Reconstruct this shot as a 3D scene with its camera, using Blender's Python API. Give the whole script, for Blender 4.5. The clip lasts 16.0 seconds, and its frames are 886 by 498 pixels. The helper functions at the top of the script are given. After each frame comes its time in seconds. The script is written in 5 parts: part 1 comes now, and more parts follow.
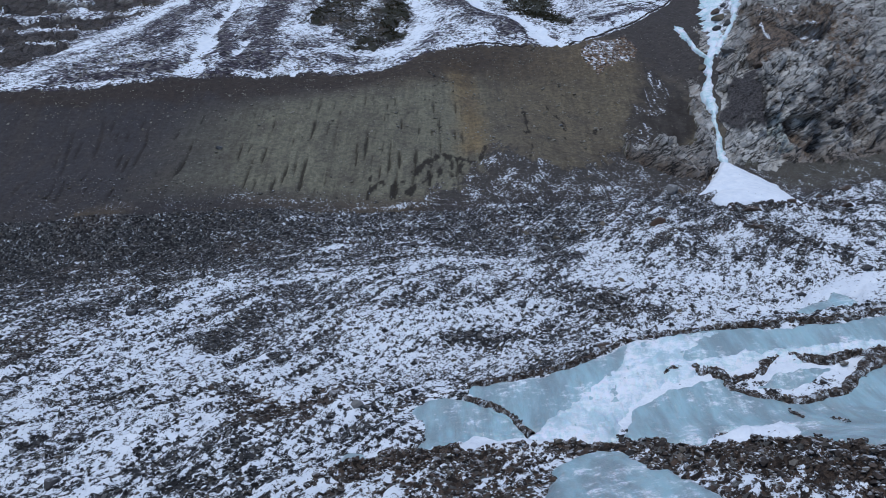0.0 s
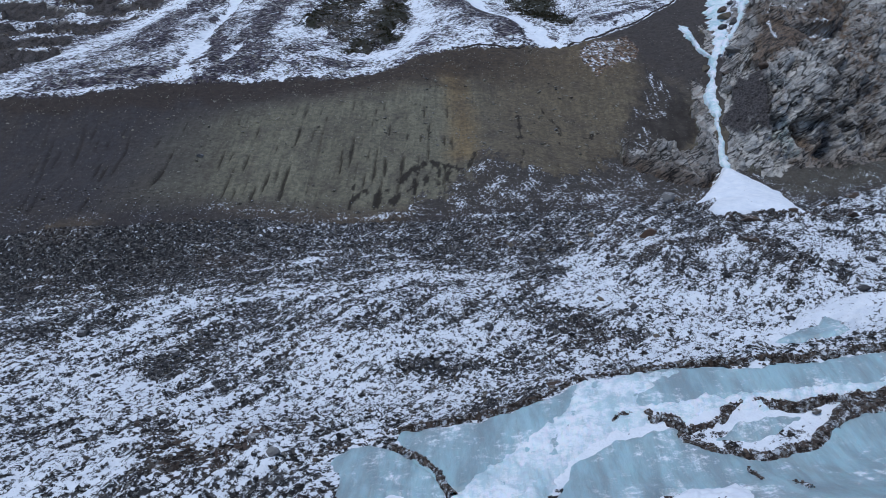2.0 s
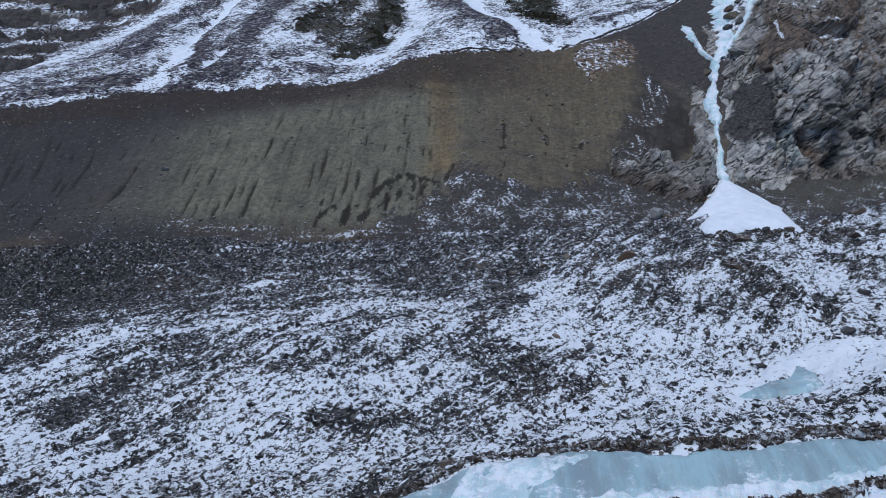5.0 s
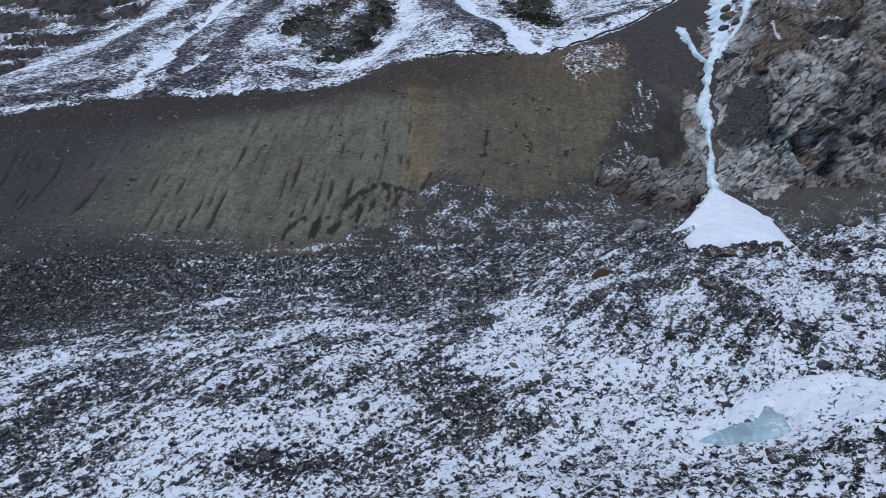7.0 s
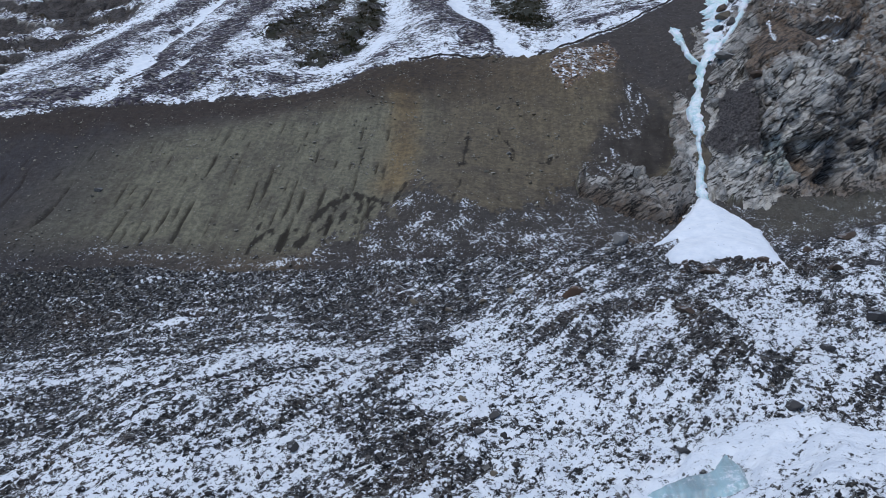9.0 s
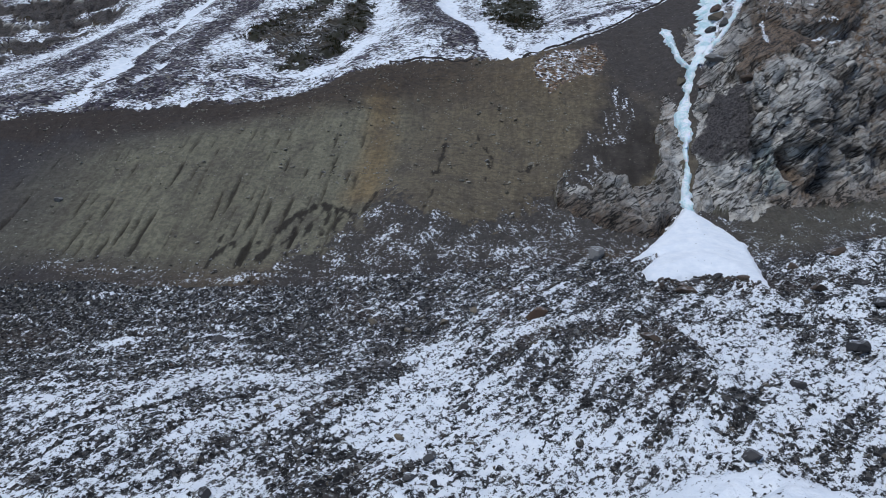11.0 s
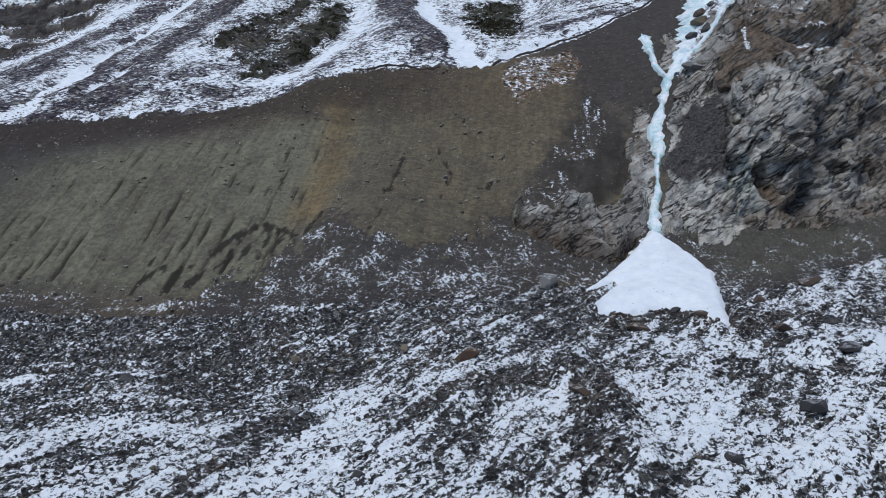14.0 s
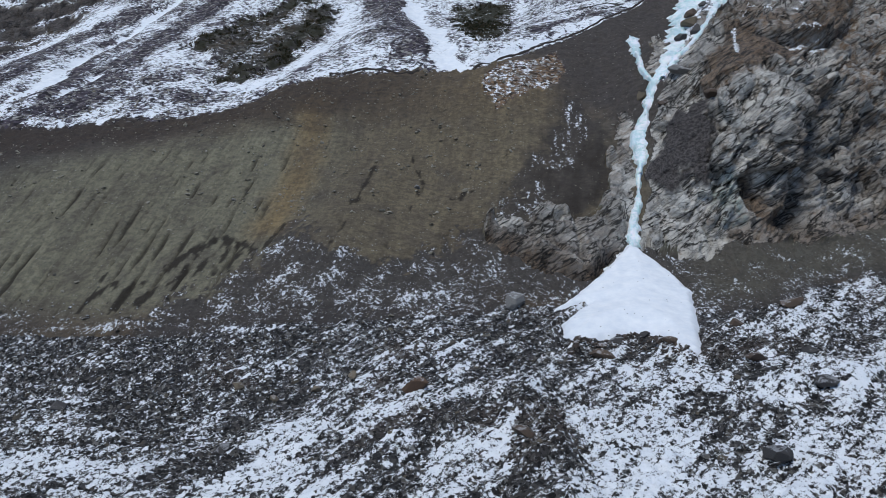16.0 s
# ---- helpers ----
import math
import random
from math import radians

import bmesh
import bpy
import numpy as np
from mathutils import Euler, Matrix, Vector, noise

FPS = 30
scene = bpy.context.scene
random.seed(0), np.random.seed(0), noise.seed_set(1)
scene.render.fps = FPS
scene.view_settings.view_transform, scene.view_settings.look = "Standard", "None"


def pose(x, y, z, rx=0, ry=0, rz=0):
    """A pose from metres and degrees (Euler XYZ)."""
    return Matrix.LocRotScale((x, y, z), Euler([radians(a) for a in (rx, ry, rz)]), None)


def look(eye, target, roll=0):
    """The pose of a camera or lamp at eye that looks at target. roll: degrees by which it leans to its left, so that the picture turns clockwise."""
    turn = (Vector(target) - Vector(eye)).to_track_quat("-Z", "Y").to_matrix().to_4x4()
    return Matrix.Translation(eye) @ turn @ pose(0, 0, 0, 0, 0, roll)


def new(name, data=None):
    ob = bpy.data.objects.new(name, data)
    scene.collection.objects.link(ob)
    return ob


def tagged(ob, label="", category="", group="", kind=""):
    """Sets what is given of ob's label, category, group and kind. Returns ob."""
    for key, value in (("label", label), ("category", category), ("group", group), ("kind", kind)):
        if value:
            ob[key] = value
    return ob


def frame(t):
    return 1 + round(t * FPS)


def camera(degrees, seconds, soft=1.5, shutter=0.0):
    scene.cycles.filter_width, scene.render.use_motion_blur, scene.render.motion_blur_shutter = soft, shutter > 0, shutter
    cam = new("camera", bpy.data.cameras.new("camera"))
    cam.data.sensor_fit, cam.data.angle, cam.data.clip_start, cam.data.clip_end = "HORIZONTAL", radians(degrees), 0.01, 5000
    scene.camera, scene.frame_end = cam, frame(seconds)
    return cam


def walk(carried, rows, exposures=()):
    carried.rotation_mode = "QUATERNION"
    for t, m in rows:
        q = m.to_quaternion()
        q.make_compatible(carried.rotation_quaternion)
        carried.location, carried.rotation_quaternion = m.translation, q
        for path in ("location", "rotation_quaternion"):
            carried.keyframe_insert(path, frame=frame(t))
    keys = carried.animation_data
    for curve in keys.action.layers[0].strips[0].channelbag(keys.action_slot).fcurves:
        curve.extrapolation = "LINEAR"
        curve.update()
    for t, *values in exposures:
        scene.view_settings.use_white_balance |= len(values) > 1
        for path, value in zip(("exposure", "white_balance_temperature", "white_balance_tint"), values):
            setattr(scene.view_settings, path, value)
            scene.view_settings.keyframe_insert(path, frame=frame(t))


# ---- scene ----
cam = camera(62.0, 16.0, soft=0.6)
METRES, EYE, TILT, LEAN, TURN = 100.0, 35.0, -8.0, 0.0, 0.0
ROWS = [
    (0.0, 0.0, 0.0, 0.0, -0.0, 0.0, -0.0),
    (0.5, 0.0229, 0.0198, 0.0067, 0.42, -0.0, 0.04),
    (1.0, 0.0459, 0.04, 0.014, 0.83, 0.0, 0.07),
    (1.5, 0.0686, 0.0603, 0.0215, 1.2, 0.01, 0.09),
    (2.0, 0.0915, 0.0806, 0.029, 1.57, 0.02, 0.11),
    (2.5, 0.1141, 0.1011, 0.0367, 1.94, 0.02, 0.12),
    (3.0, 0.1365, 0.1217, 0.0446, 2.3, 0.02, 0.11),
    (3.5, 0.1589, 0.1423, 0.0528, 2.67, 0.0, 0.11),
    (4.0, 0.181, 0.1632, 0.0613, 3.04, -0.01, 0.09),
    (6.5, 0.2895, 0.2694, 0.1014, 4.44, -0.01, 0.13),
    (7.0, 0.3109, 0.291, 0.1092, 4.66, 0.0, 0.16),
    (7.5, 0.3321, 0.3127, 0.1171, 4.9, 0.01, 0.2),
    (8.0, 0.3535, 0.3345, 0.1246, 5.15, 0.02, 0.24),
    (8.5, 0.3745, 0.3563, 0.1322, 5.39, 0.03, 0.27),
    (11.0, 0.4782, 0.4663, 0.1702, 6.43, 0.02, 0.2),
    (11.5, 0.4985, 0.4886, 0.1779, 6.59, 0.03, 0.16),
    (12.0, 0.5189, 0.5108, 0.1858, 6.74, 0.06, 0.14),
    (12.5, 0.539, 0.5331, 0.1939, 6.88, 0.09, 0.12),
    (13.0, 0.5591, 0.5553, 0.202, 7.02, 0.12, 0.11),
    (13.5, 0.579, 0.5776, 0.21, 7.15, 0.15, 0.1),
    (14.0, 0.5989, 0.5999, 0.2181, 7.27, 0.16, 0.08),
    (14.5, 0.6187, 0.6222, 0.2261, 7.38, 0.16, 0.06),
    (15.0, 0.6382, 0.6447, 0.2339, 7.52, 0.15, 0.04),
    (15.5, 0.6584, 0.6673, 0.2416, 7.75, 0.15, 0.05),
    (16.0, 0.6781, 0.69, 0.2496, 8.08, 0.13, 0.04),
]
EXPOSURES = [(0.0, 0.0, 5650, 7), (4.0, 0.0, 5680, 7), (7.0, 0.05, 5760, 7), (11.0, 0.12, 6060, 6), (16.0, 0.15, 6240, 5)]
walk(cam, [(t, pose(0, 0, EYE, TILT, LEAN, TURN) @ pose(METRES * x, METRES * y, METRES * z, 90 + pitch, roll, yaw)) for t, x, y, z, yaw, pitch, roll in ROWS],
     exposures=EXPOSURES)

# ---- light: a high valley in open shade under a bright, veiled sky ----
world = bpy.data.worlds.new("sky")
scene.world = world
world.use_nodes = True
sky = world.node_tree.nodes.new("ShaderNodeTexSky")
sky.sky_type, sky.sun_disc = "NISHITA", False
sky.sun_elevation, sky.sun_rotation = radians(66), radians(205)
sky.altitude, sky.dust_density = 2400, 2.0
world.node_tree.links.new(sky.outputs[0], world.node_tree.nodes["Background"].inputs[0])
world.node_tree.nodes["Background"].inputs[1].default_value = 0.12
sun = new("sun", bpy.data.lights.new("sun", "SUN"))
sun.data.energy, sun.data.angle, sun.data.color = 1.9, radians(24), (1.0, 0.96, 0.9)
sun.matrix_world = look((-28, -60, 150), (0, 0, 0))


# ---- materials ----
def shader(name, rough=0.9, spec=0.3):
    m = bpy.data.materials.new(name)
    m.use_nodes = True
    b = m.node_tree.nodes["Principled BSDF"]
    b.inputs["Roughness"].default_value = rough
    b.inputs["Specular IOR Level"].default_value = spec
    return m, m.node_tree, b


def node(nt, kind, out=0, props=(), **ins):
    n = nt.nodes.new("ShaderNode" + kind)
    for k, v in props:
        setattr(n, k, v)
    for k, v in ins.items():
        s = n.inputs[int(k[1:])] if k[0] == "i" and k[1:].isdigit() else n.inputs[k.replace("_", " ")]
        if isinstance(v, bpy.types.NodeSocket):
            nt.links.new(v, s)
        else:
            s.default_value = v
    return n.outputs[out]


def maths(nt, op, a, b=0.0, c=0.0):
    return node(nt, "Math", props=[("operation", op)], i0=a, i1=b, i2=c)


def step(nt, v, lo, hi):
    return node(nt, "MapRange", props=[("interpolation_type", "SMOOTHSTEP")], i0=v, i1=lo, i2=hi, i3=0.0, i4=1.0)


def mix(nt, f, a, b):
    return node(nt, "Mix", 2, props=[("data_type", "RGBA")], i0=f, i6=a, i7=b)


def grain(nt, co, scale, detail=4.0, rough=0.6, warp=0.0):
    return node(nt, "TexNoise", Vector=co, Scale=scale, Detail=detail, Roughness=rough, Distortion=warp)


def cells(nt, co, scale, out=1, kind="F1"):
    return node(nt, "TexVoronoi", out, props=[("feature", kind)], Vector=co, Scale=scale)


def ramp(nt, v, *stops):
    n = nt.nodes.new("ShaderNodeValToRGB")
    while len(n.color_ramp.elements) < len(stops):
        n.color_ramp.elements.new(1.0)
    for e, (p, c) in zip(n.color_ramp.elements, stops):
        e.position, e.color = p, (*c, 1)
    nt.links.new(v, n.inputs[0])
    return n.outputs[0]


def place(nt, stretch=(1, 1, 1), turn=(0, 0, 0)):
    co = node(nt, "TexCoord", 3)
    return node(nt, "Mapping", props=[("vector_type", "TEXTURE")], Vector=co, Rotation=[radians(a) for a in turn], Scale=[1 / s for s in stretch])


def relief(nt, b, *layers, under=None):
    """Bumps, one on another; under: a mask of the snow that fills and softens them."""
    last = None
    for height, dist, strength in layers:
        n = nt.nodes.new("ShaderNodeBump")
        n.inputs["Distance"].default_value = dist
        if under:
            nt.links.new(node(nt, "MapRange", i0=under, i3=strength, i4=strength * 0.3), n.inputs["Strength"])
        else:
            n.inputs["Strength"].default_value = strength
        nt.links.new(height, n.inputs["Height"])
        if last:
            nt.links.new(last, n.inputs["Normal"])
        last = n.outputs[0]
    nt.links.new(last, b.inputs["Normal"])


def channels(nt, name):
    a = nt.nodes.new("ShaderNodeAttribute")
    a.attribute_name = name
    s = nt.nodes.new("ShaderNodeSeparateColor")
    nt.links.new(a.outputs["Color"], s.inputs[0])
    return s.outputs


SNOW = (0.80, 0.82, 0.86, 1)


def snow_colour(nt, co):
    return ramp(nt, grain(nt, co, 0.5, 6), (0.3, (0.70, 0.73, 0.79)), (0.7, (0.84, 0.85, 0.88)))


def stone_colour(nt, co, scale, tint):
    """Stones told apart cell by cell: grey, brown-grey, a few rusty or pale ones."""
    c = node(nt, "SeparateColor", 0, Color=cells(nt, co, scale))
    return ramp(nt, c, (0.0, [0.010 * k for k in tint]), (0.35, [0.034 * k for k in tint]), (0.7, [0.09 * k for k in tint]),
                (0.9, (0.16, 0.145, 0.13)), (1.0, (0.34, 0.33, 0.31)))


def debris_material():
    """Stony glacier debris under a thin, broken snow cover."""
    m, nt, b = shader("snowy_debris", 0.88)
    co = place(nt)
    snow, wet, brown = channels(nt, "cover")[:3]
    drift = place(nt, (1.0, 0.22, 1.0), (0, 0, -33))
    bend = node(nt, "VectorMath", props=[("operation", "MULTIPLY_ADD")], i0=node(nt, "TexNoise", 1, Vector=co, Scale=1.4, Detail=3.0), i1=(0.7, 0.7, 0.7), i2=co)
    big, small = cells(nt, bend, 1.0), cells(nt, bend, 2.8)
    r1 = node(nt, "SeparateColor", 1, Color=big)
    r2 = node(nt, "SeparateColor", 1, Color=small)
    v = maths(nt, "MULTIPLY_ADD", maths(nt, "SUBTRACT", grain(nt, drift, 0.8, 8, 0.74), 0.5), 2.0, snow)
    v = maths(nt, "MULTIPLY_ADD", maths(nt, "SUBTRACT", r1, 0.5), 0.24, v)
    v = maths(nt, "MULTIPLY_ADD", maths(nt, "SUBTRACT", r2, 0.5), 0.34, v)
    v = maths(nt, "MULTIPLY_ADD", maths(nt, "SUBTRACT", grain(nt, co, 1.2, 8, 0.72), 0.5), 2.6, v)
    white = step(nt, v, 0.40, 0.64)
    rock = mix(nt, brown, stone_colour(nt, bend, 2.2, (1, 0.97, 1.0)), stone_colour(nt, bend, 2.2, (2.3, 1.55, 1.1)))
    rock = mix(nt, maths(nt, "MULTIPLY", grain(nt, co, 5, 5), 0.45), rock, (0.03, 0.027, 0.027, 1))
    rock = mix(nt, maths(nt, "MULTIPLY", wet, 0.7), rock, (0.03, 0.027, 0.028, 1))
    nt.links.new(mix(nt, white, rock, snow_colour(nt, co)), b.inputs["Base Color"])
    relief(nt, b, (cells(nt, bend, 2.2, 0), 0.45, 0.9), (grain(nt, co, 1.8, 9, 0.72), 0.8, 1.0), under=white)
    return m


def till_material():
    """Bare lodgement till of the moraine wall: olive-grey, ochre and dark seeps."""
    m, nt, b = shader("moraine_till", 0.92, 0.2)
    co = place(nt)
    snow, wet, ochre = channels(nt, "cover")[:3]
    olive, east, top = channels(nt, "tone")[:3]
    fall = place(nt, (1.0, 0.10, 0.10))
    base = mix(nt, east, (0.069, 0.063, 0.067, 1), (0.192, 0.147, 0.092, 1))
    base = mix(nt, olive, base, (0.25, 0.232, 0.163, 1))
    base = mix(nt, ochre, base, (0.32, 0.22, 0.10, 1))
    n1, n4 = grain(nt, fall, 0.8, 7, 0.7, 0.4), grain(nt, fall, 0.17, 5, 0.6, 0.6)
    base = mix(nt, maths(nt, "MULTIPLY", step(nt, n4, 0.48, 0.68), 0.34), base, (0.085, 0.066, 0.052, 1))
    base = mix(nt, step(nt, n1, 0.36, 0.62), mix(nt, 0.26, base, (0.045, 0.039, 0.035, 1)), base)
    base = mix(nt, maths(nt, "MULTIPLY", step(nt, grain(nt, co, 0.13, 6), 0.45, 0.68), 0.45), base, (0.095, 0.080, 0.070, 1))
    base = mix(nt, maths(nt, "MULTIPLY", top, 0.72), base, (0.064, 0.047, 0.037, 1))
    lens = step(nt, grain(nt, place(nt, (0.35, 1.2, 1.2)), 1.0, 7, 0.72), 0.5, 0.62)
    base = mix(nt, maths(nt, "MULTIPLY", lens, maths(nt, "MULTIPLY_ADD", olive, -0.4, maths(nt, "MULTIPLY_ADD", top, 0.3, 0.46))), base, (0.048, 0.04, 0.036, 1))
    g2 = grain(nt, co, 0.8, 10, 0.74)
    base = mix(nt, step(nt, g2, 0.40, 0.60), mix(nt, 0.42, base, (0.035, 0.03, 0.028, 1)), base)
    pick = node(nt, "SeparateColor", 0, Color=cells(nt, co, 1.5))
    core = maths(nt, "LESS_THAN", cells(nt, co, 1.5, 0), 0.24)
    base = mix(nt, maths(nt, "MULTIPLY", maths(nt, "GREATER_THAN", pick, 0.88), core), base, (0.25, 0.235, 0.20, 1))
    fine = node(nt, "SeparateColor", 0, Color=cells(nt, co, 4.0))
    base = mix(nt, maths(nt, "MULTIPLY", maths(nt, "GREATER_THAN", fine, 0.70), 0.1), base, (0.04, 0.035, 0.032, 1))
    base = mix(nt, wet, base, (0.026, 0.021, 0.017, 1))
    dust = maths(nt, "MULTIPLY_ADD", maths(nt, "SUBTRACT", grain(nt, co, 1.3, 7, 0.74), 0.5), 2.2, snow)
    base = mix(nt, step(nt, dust, 0.46, 0.66), base, snow_colour(nt, co))
    nt.links.new(base, b.inputs["Base Color"])
    relief(nt, b, (n1, 0.7, 0.5), (g2, 0.9, 0.8))
    return m


def slope_material():
    """Talus fans and heath above the crest, snowed over in patches."""
    m, nt, b = shader("snowy_slope", 0.9)
    co = place(nt)
    snow, dark, brown = channels(nt, "cover")[:3]
    fall = place(nt, (1.0, 0.22, 0.22), (0, 0, -14))
    v = maths(nt, "MULTIPLY_ADD", maths(nt, "SUBTRACT", grain(nt, co, 0.25, 6, 0.66, 0.8), 0.5), 1.3, snow)
    v = maths(nt, "MULTIPLY_ADD", maths(nt, "SUBTRACT", grain(nt, fall, 0.6, 6, 0.7), 0.5), 0.7, v)
    v = maths(nt, "MULTIPLY_ADD", maths(nt, "SUBTRACT", grain(nt, place(nt, (0.8, 1.0, 1.2)), 1.0, 7, 0.74), 0.5), 2.4, v)
    white = step(nt, v, 0.44, 0.66)
    soil = mix(nt, brown, stone_colour(nt, co, 0.9, (0.85, 0.68, 0.88)), stone_colour(nt, co, 1.1, (2.4, 1.5, 0.85)))
    soil = mix(nt, dark, soil, mix(nt, grain(nt, co, 0.8, 6), (0.012, 0.014, 0.008, 1), (0.05, 0.045, 0.03, 1)))
    nt.links.new(mix(nt, white, soil, snow_colour(nt, co)), b.inputs["Base Color"])
    relief(nt, b, (grain(nt, co, 0.9, 8, 0.7), 0.9, 0.6), (cells(nt, co, 1.5, 0), 0.3, 0.4), under=white)
    return m


def rock_material():
    """Jointed grey gneiss slabs with rust, dark seeps and snow caught on ledges."""
    m, nt, b = shader("gneiss", 0.8, 0.35)
    co = place(nt)
    snow, dark, rust = channels(nt, "cover")[:3]
    slabs, pale, earth = channels(nt, "tone")[:3]
    stain = channels(nt, "stain")[0]
    bed = place(nt, (0.30, 0.45, 1.1), (0, -34, 0))
    warp = node(nt, "VectorMath", props=[("operation", "MULTIPLY_ADD")], i0=node(nt, "TexNoise", 1, Vector=co, Scale=0.3, Detail=2.5), i1=(2.4, 2.4, 2.4), i2=bed)
    n2, n3 = grain(nt, co, 0.14, 5, 0.6), grain(nt, co, 1.6, 10, 0.78)
    fol = grain(nt, place(nt, (0.5, 0.5, 5.0), (0, -30, 0)), 0.9, 8, 0.7, 0.6)
    one, two = (node(nt, "SeparateColor", 0, Color=cells(nt, warp, s)) for s in (0.24, 0.66))
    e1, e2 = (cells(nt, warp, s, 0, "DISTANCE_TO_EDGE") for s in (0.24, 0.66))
    base = ramp(nt, maths(nt, "MULTIPLY_ADD", two, 0.45, maths(nt, "MULTIPLY", one, 0.55)), (0.1, (0.34, 0.32, 0.30)), (0.4, (0.46, 0.435, 0.405)), (0.62, (0.54, 0.513, 0.477)), (0.9, (0.63, 0.60, 0.56)))
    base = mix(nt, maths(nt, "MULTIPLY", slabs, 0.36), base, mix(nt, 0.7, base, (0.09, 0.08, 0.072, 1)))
    base = mix(nt, maths(nt, "MULTIPLY", pale, 0.6), base, (0.66, 0.632, 0.59, 1))
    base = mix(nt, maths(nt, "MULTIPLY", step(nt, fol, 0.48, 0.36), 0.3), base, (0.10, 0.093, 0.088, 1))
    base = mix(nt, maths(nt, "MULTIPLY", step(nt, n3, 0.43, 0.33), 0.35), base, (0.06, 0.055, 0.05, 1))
    base = mix(nt, maths(nt, "MULTIPLY", step(nt, n2, 0.52, 0.66), 0.4), base, (0.11, 0.095, 0.082, 1))
    base = mix(nt, maths(nt, "MULTIPLY", step(nt, grain(nt, co, 0.22, 7, 0.72), 0.53, 0.66), 0.6), base, (0.19, 0.125, 0.075, 1))
    base = mix(nt, maths(nt, "MULTIPLY", rust, maths(nt, "MULTIPLY", step(nt, grain(nt, co, 0.4, 7, 0.75), 0.42, 0.62), 0.85)), base, (0.17, 0.095, 0.045, 1))
    soil = ramp(nt, grain(nt, co, 1.8, 9, 0.8), (0.36, (0.05, 0.037, 0.03)), (0.52, (0.16, 0.11, 0.075)), (0.66, (0.30, 0.20, 0.12)))
    base = mix(nt, maths(nt, "MULTIPLY", earth, 0.9), base, soil)
    base = mix(nt, maths(nt, "MULTIPLY", stain, maths(nt, "MULTIPLY", step(nt, grain(nt, place(nt, (1.0, 1.0, 0.3)), 0.7, 6, 0.7), 0.36, 0.6), 0.75)), base, (0.30, 0.37, 0.34, 1))
    # dark crack lines put the shade of joints finer than the mesh into colour
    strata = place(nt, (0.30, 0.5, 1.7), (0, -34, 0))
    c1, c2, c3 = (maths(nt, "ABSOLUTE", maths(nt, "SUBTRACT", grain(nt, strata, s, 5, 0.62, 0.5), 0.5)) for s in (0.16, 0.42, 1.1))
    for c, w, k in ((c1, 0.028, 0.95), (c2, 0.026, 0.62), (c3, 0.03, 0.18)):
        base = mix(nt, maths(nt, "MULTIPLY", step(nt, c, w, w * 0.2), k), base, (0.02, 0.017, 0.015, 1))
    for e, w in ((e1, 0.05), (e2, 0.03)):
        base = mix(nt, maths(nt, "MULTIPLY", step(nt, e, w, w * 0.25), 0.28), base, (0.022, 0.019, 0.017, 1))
    base = mix(nt, dark, base, mix(nt, step(nt, grain(nt, co, 1.6, 9, 0.8), 0.40, 0.62), (0.016, 0.013, 0.013, 1), (0.105, 0.092, 0.09, 1)))
    up = node(nt, "SeparateXYZ", 2, i0=node(nt, "NewGeometry", 1))
    cap = maths(nt, "MULTIPLY_ADD", maths(nt, "SUBTRACT", grain(nt, co, 0.9, 7, 0.8), 0.5), 2.2, maths(nt, "ADD", snow, maths(nt, "MULTIPLY", up, 0.35)))
    base = mix(nt, step(nt, cap, 0.74, 0.84), base, snow_colour(nt, co))
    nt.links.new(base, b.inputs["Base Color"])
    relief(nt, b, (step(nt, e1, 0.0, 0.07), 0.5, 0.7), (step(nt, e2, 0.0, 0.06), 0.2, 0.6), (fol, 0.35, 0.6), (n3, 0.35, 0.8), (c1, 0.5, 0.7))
    return m


def ice_material(name, low, high, frost):
    """Old glacier ice, blue where clean, with frost and thin snow on it."""
    m, nt, b = shader(name, 0.32, 0.5)
    co = place(nt)
    run = place(nt, (1.0, 0.25, 0.25))
    base = mix(nt, step(nt, grain(nt, run, 0.55, 5, 0.6), 0.35, 0.68), low, high)
    base = mix(nt, maths(nt, "MULTIPLY", step(nt, grain(nt, run, 0.22, 6, 0.7), 0.55, 0.72), 0.5), base, (0.30, 0.30, 0.29, 1))
    v = maths(nt, "MULTIPLY_ADD", grain(nt, co, 0.2, 5), 0.28, maths(nt, "MULTIPLY", grain(nt, run, 0.7, 8, 0.8), 0.28))
    v = maths(nt, "MULTIPLY_ADD", grain(nt, place(nt, (0.6, 1.0, 1.6)), 1.1, 8, 0.82), 0.44, v)
    white = step(nt, v, frost, frost + 0.09)
    grime = step(nt, grain(nt, place(nt, (1.0, 0.12, 0.12)), 1.3, 7, 0.75), 0.56, 0.72)
    base = mix(nt, maths(nt, "MULTIPLY", grime, 0.45), base, (0.24, 0.235, 0.23, 1))
    nt.links.new(mix(nt, white, base, SNOW), b.inputs["Base Color"])
    nt.links.new(node(nt, "MapRange", i0=white, i3=0.3, i4=0.85), b.inputs["Roughness"])
    b.inputs["Subsurface Weight"].default_value = 0.25
    b.inputs["Subsurface Radius"].default_value = (0.2, 0.5, 0.7)
    relief(nt, b, (grain(nt, run, 1.2, 6), 0.5, 0.5), (grain(nt, co, 5, 6), 0.12, 0.4))
    return m


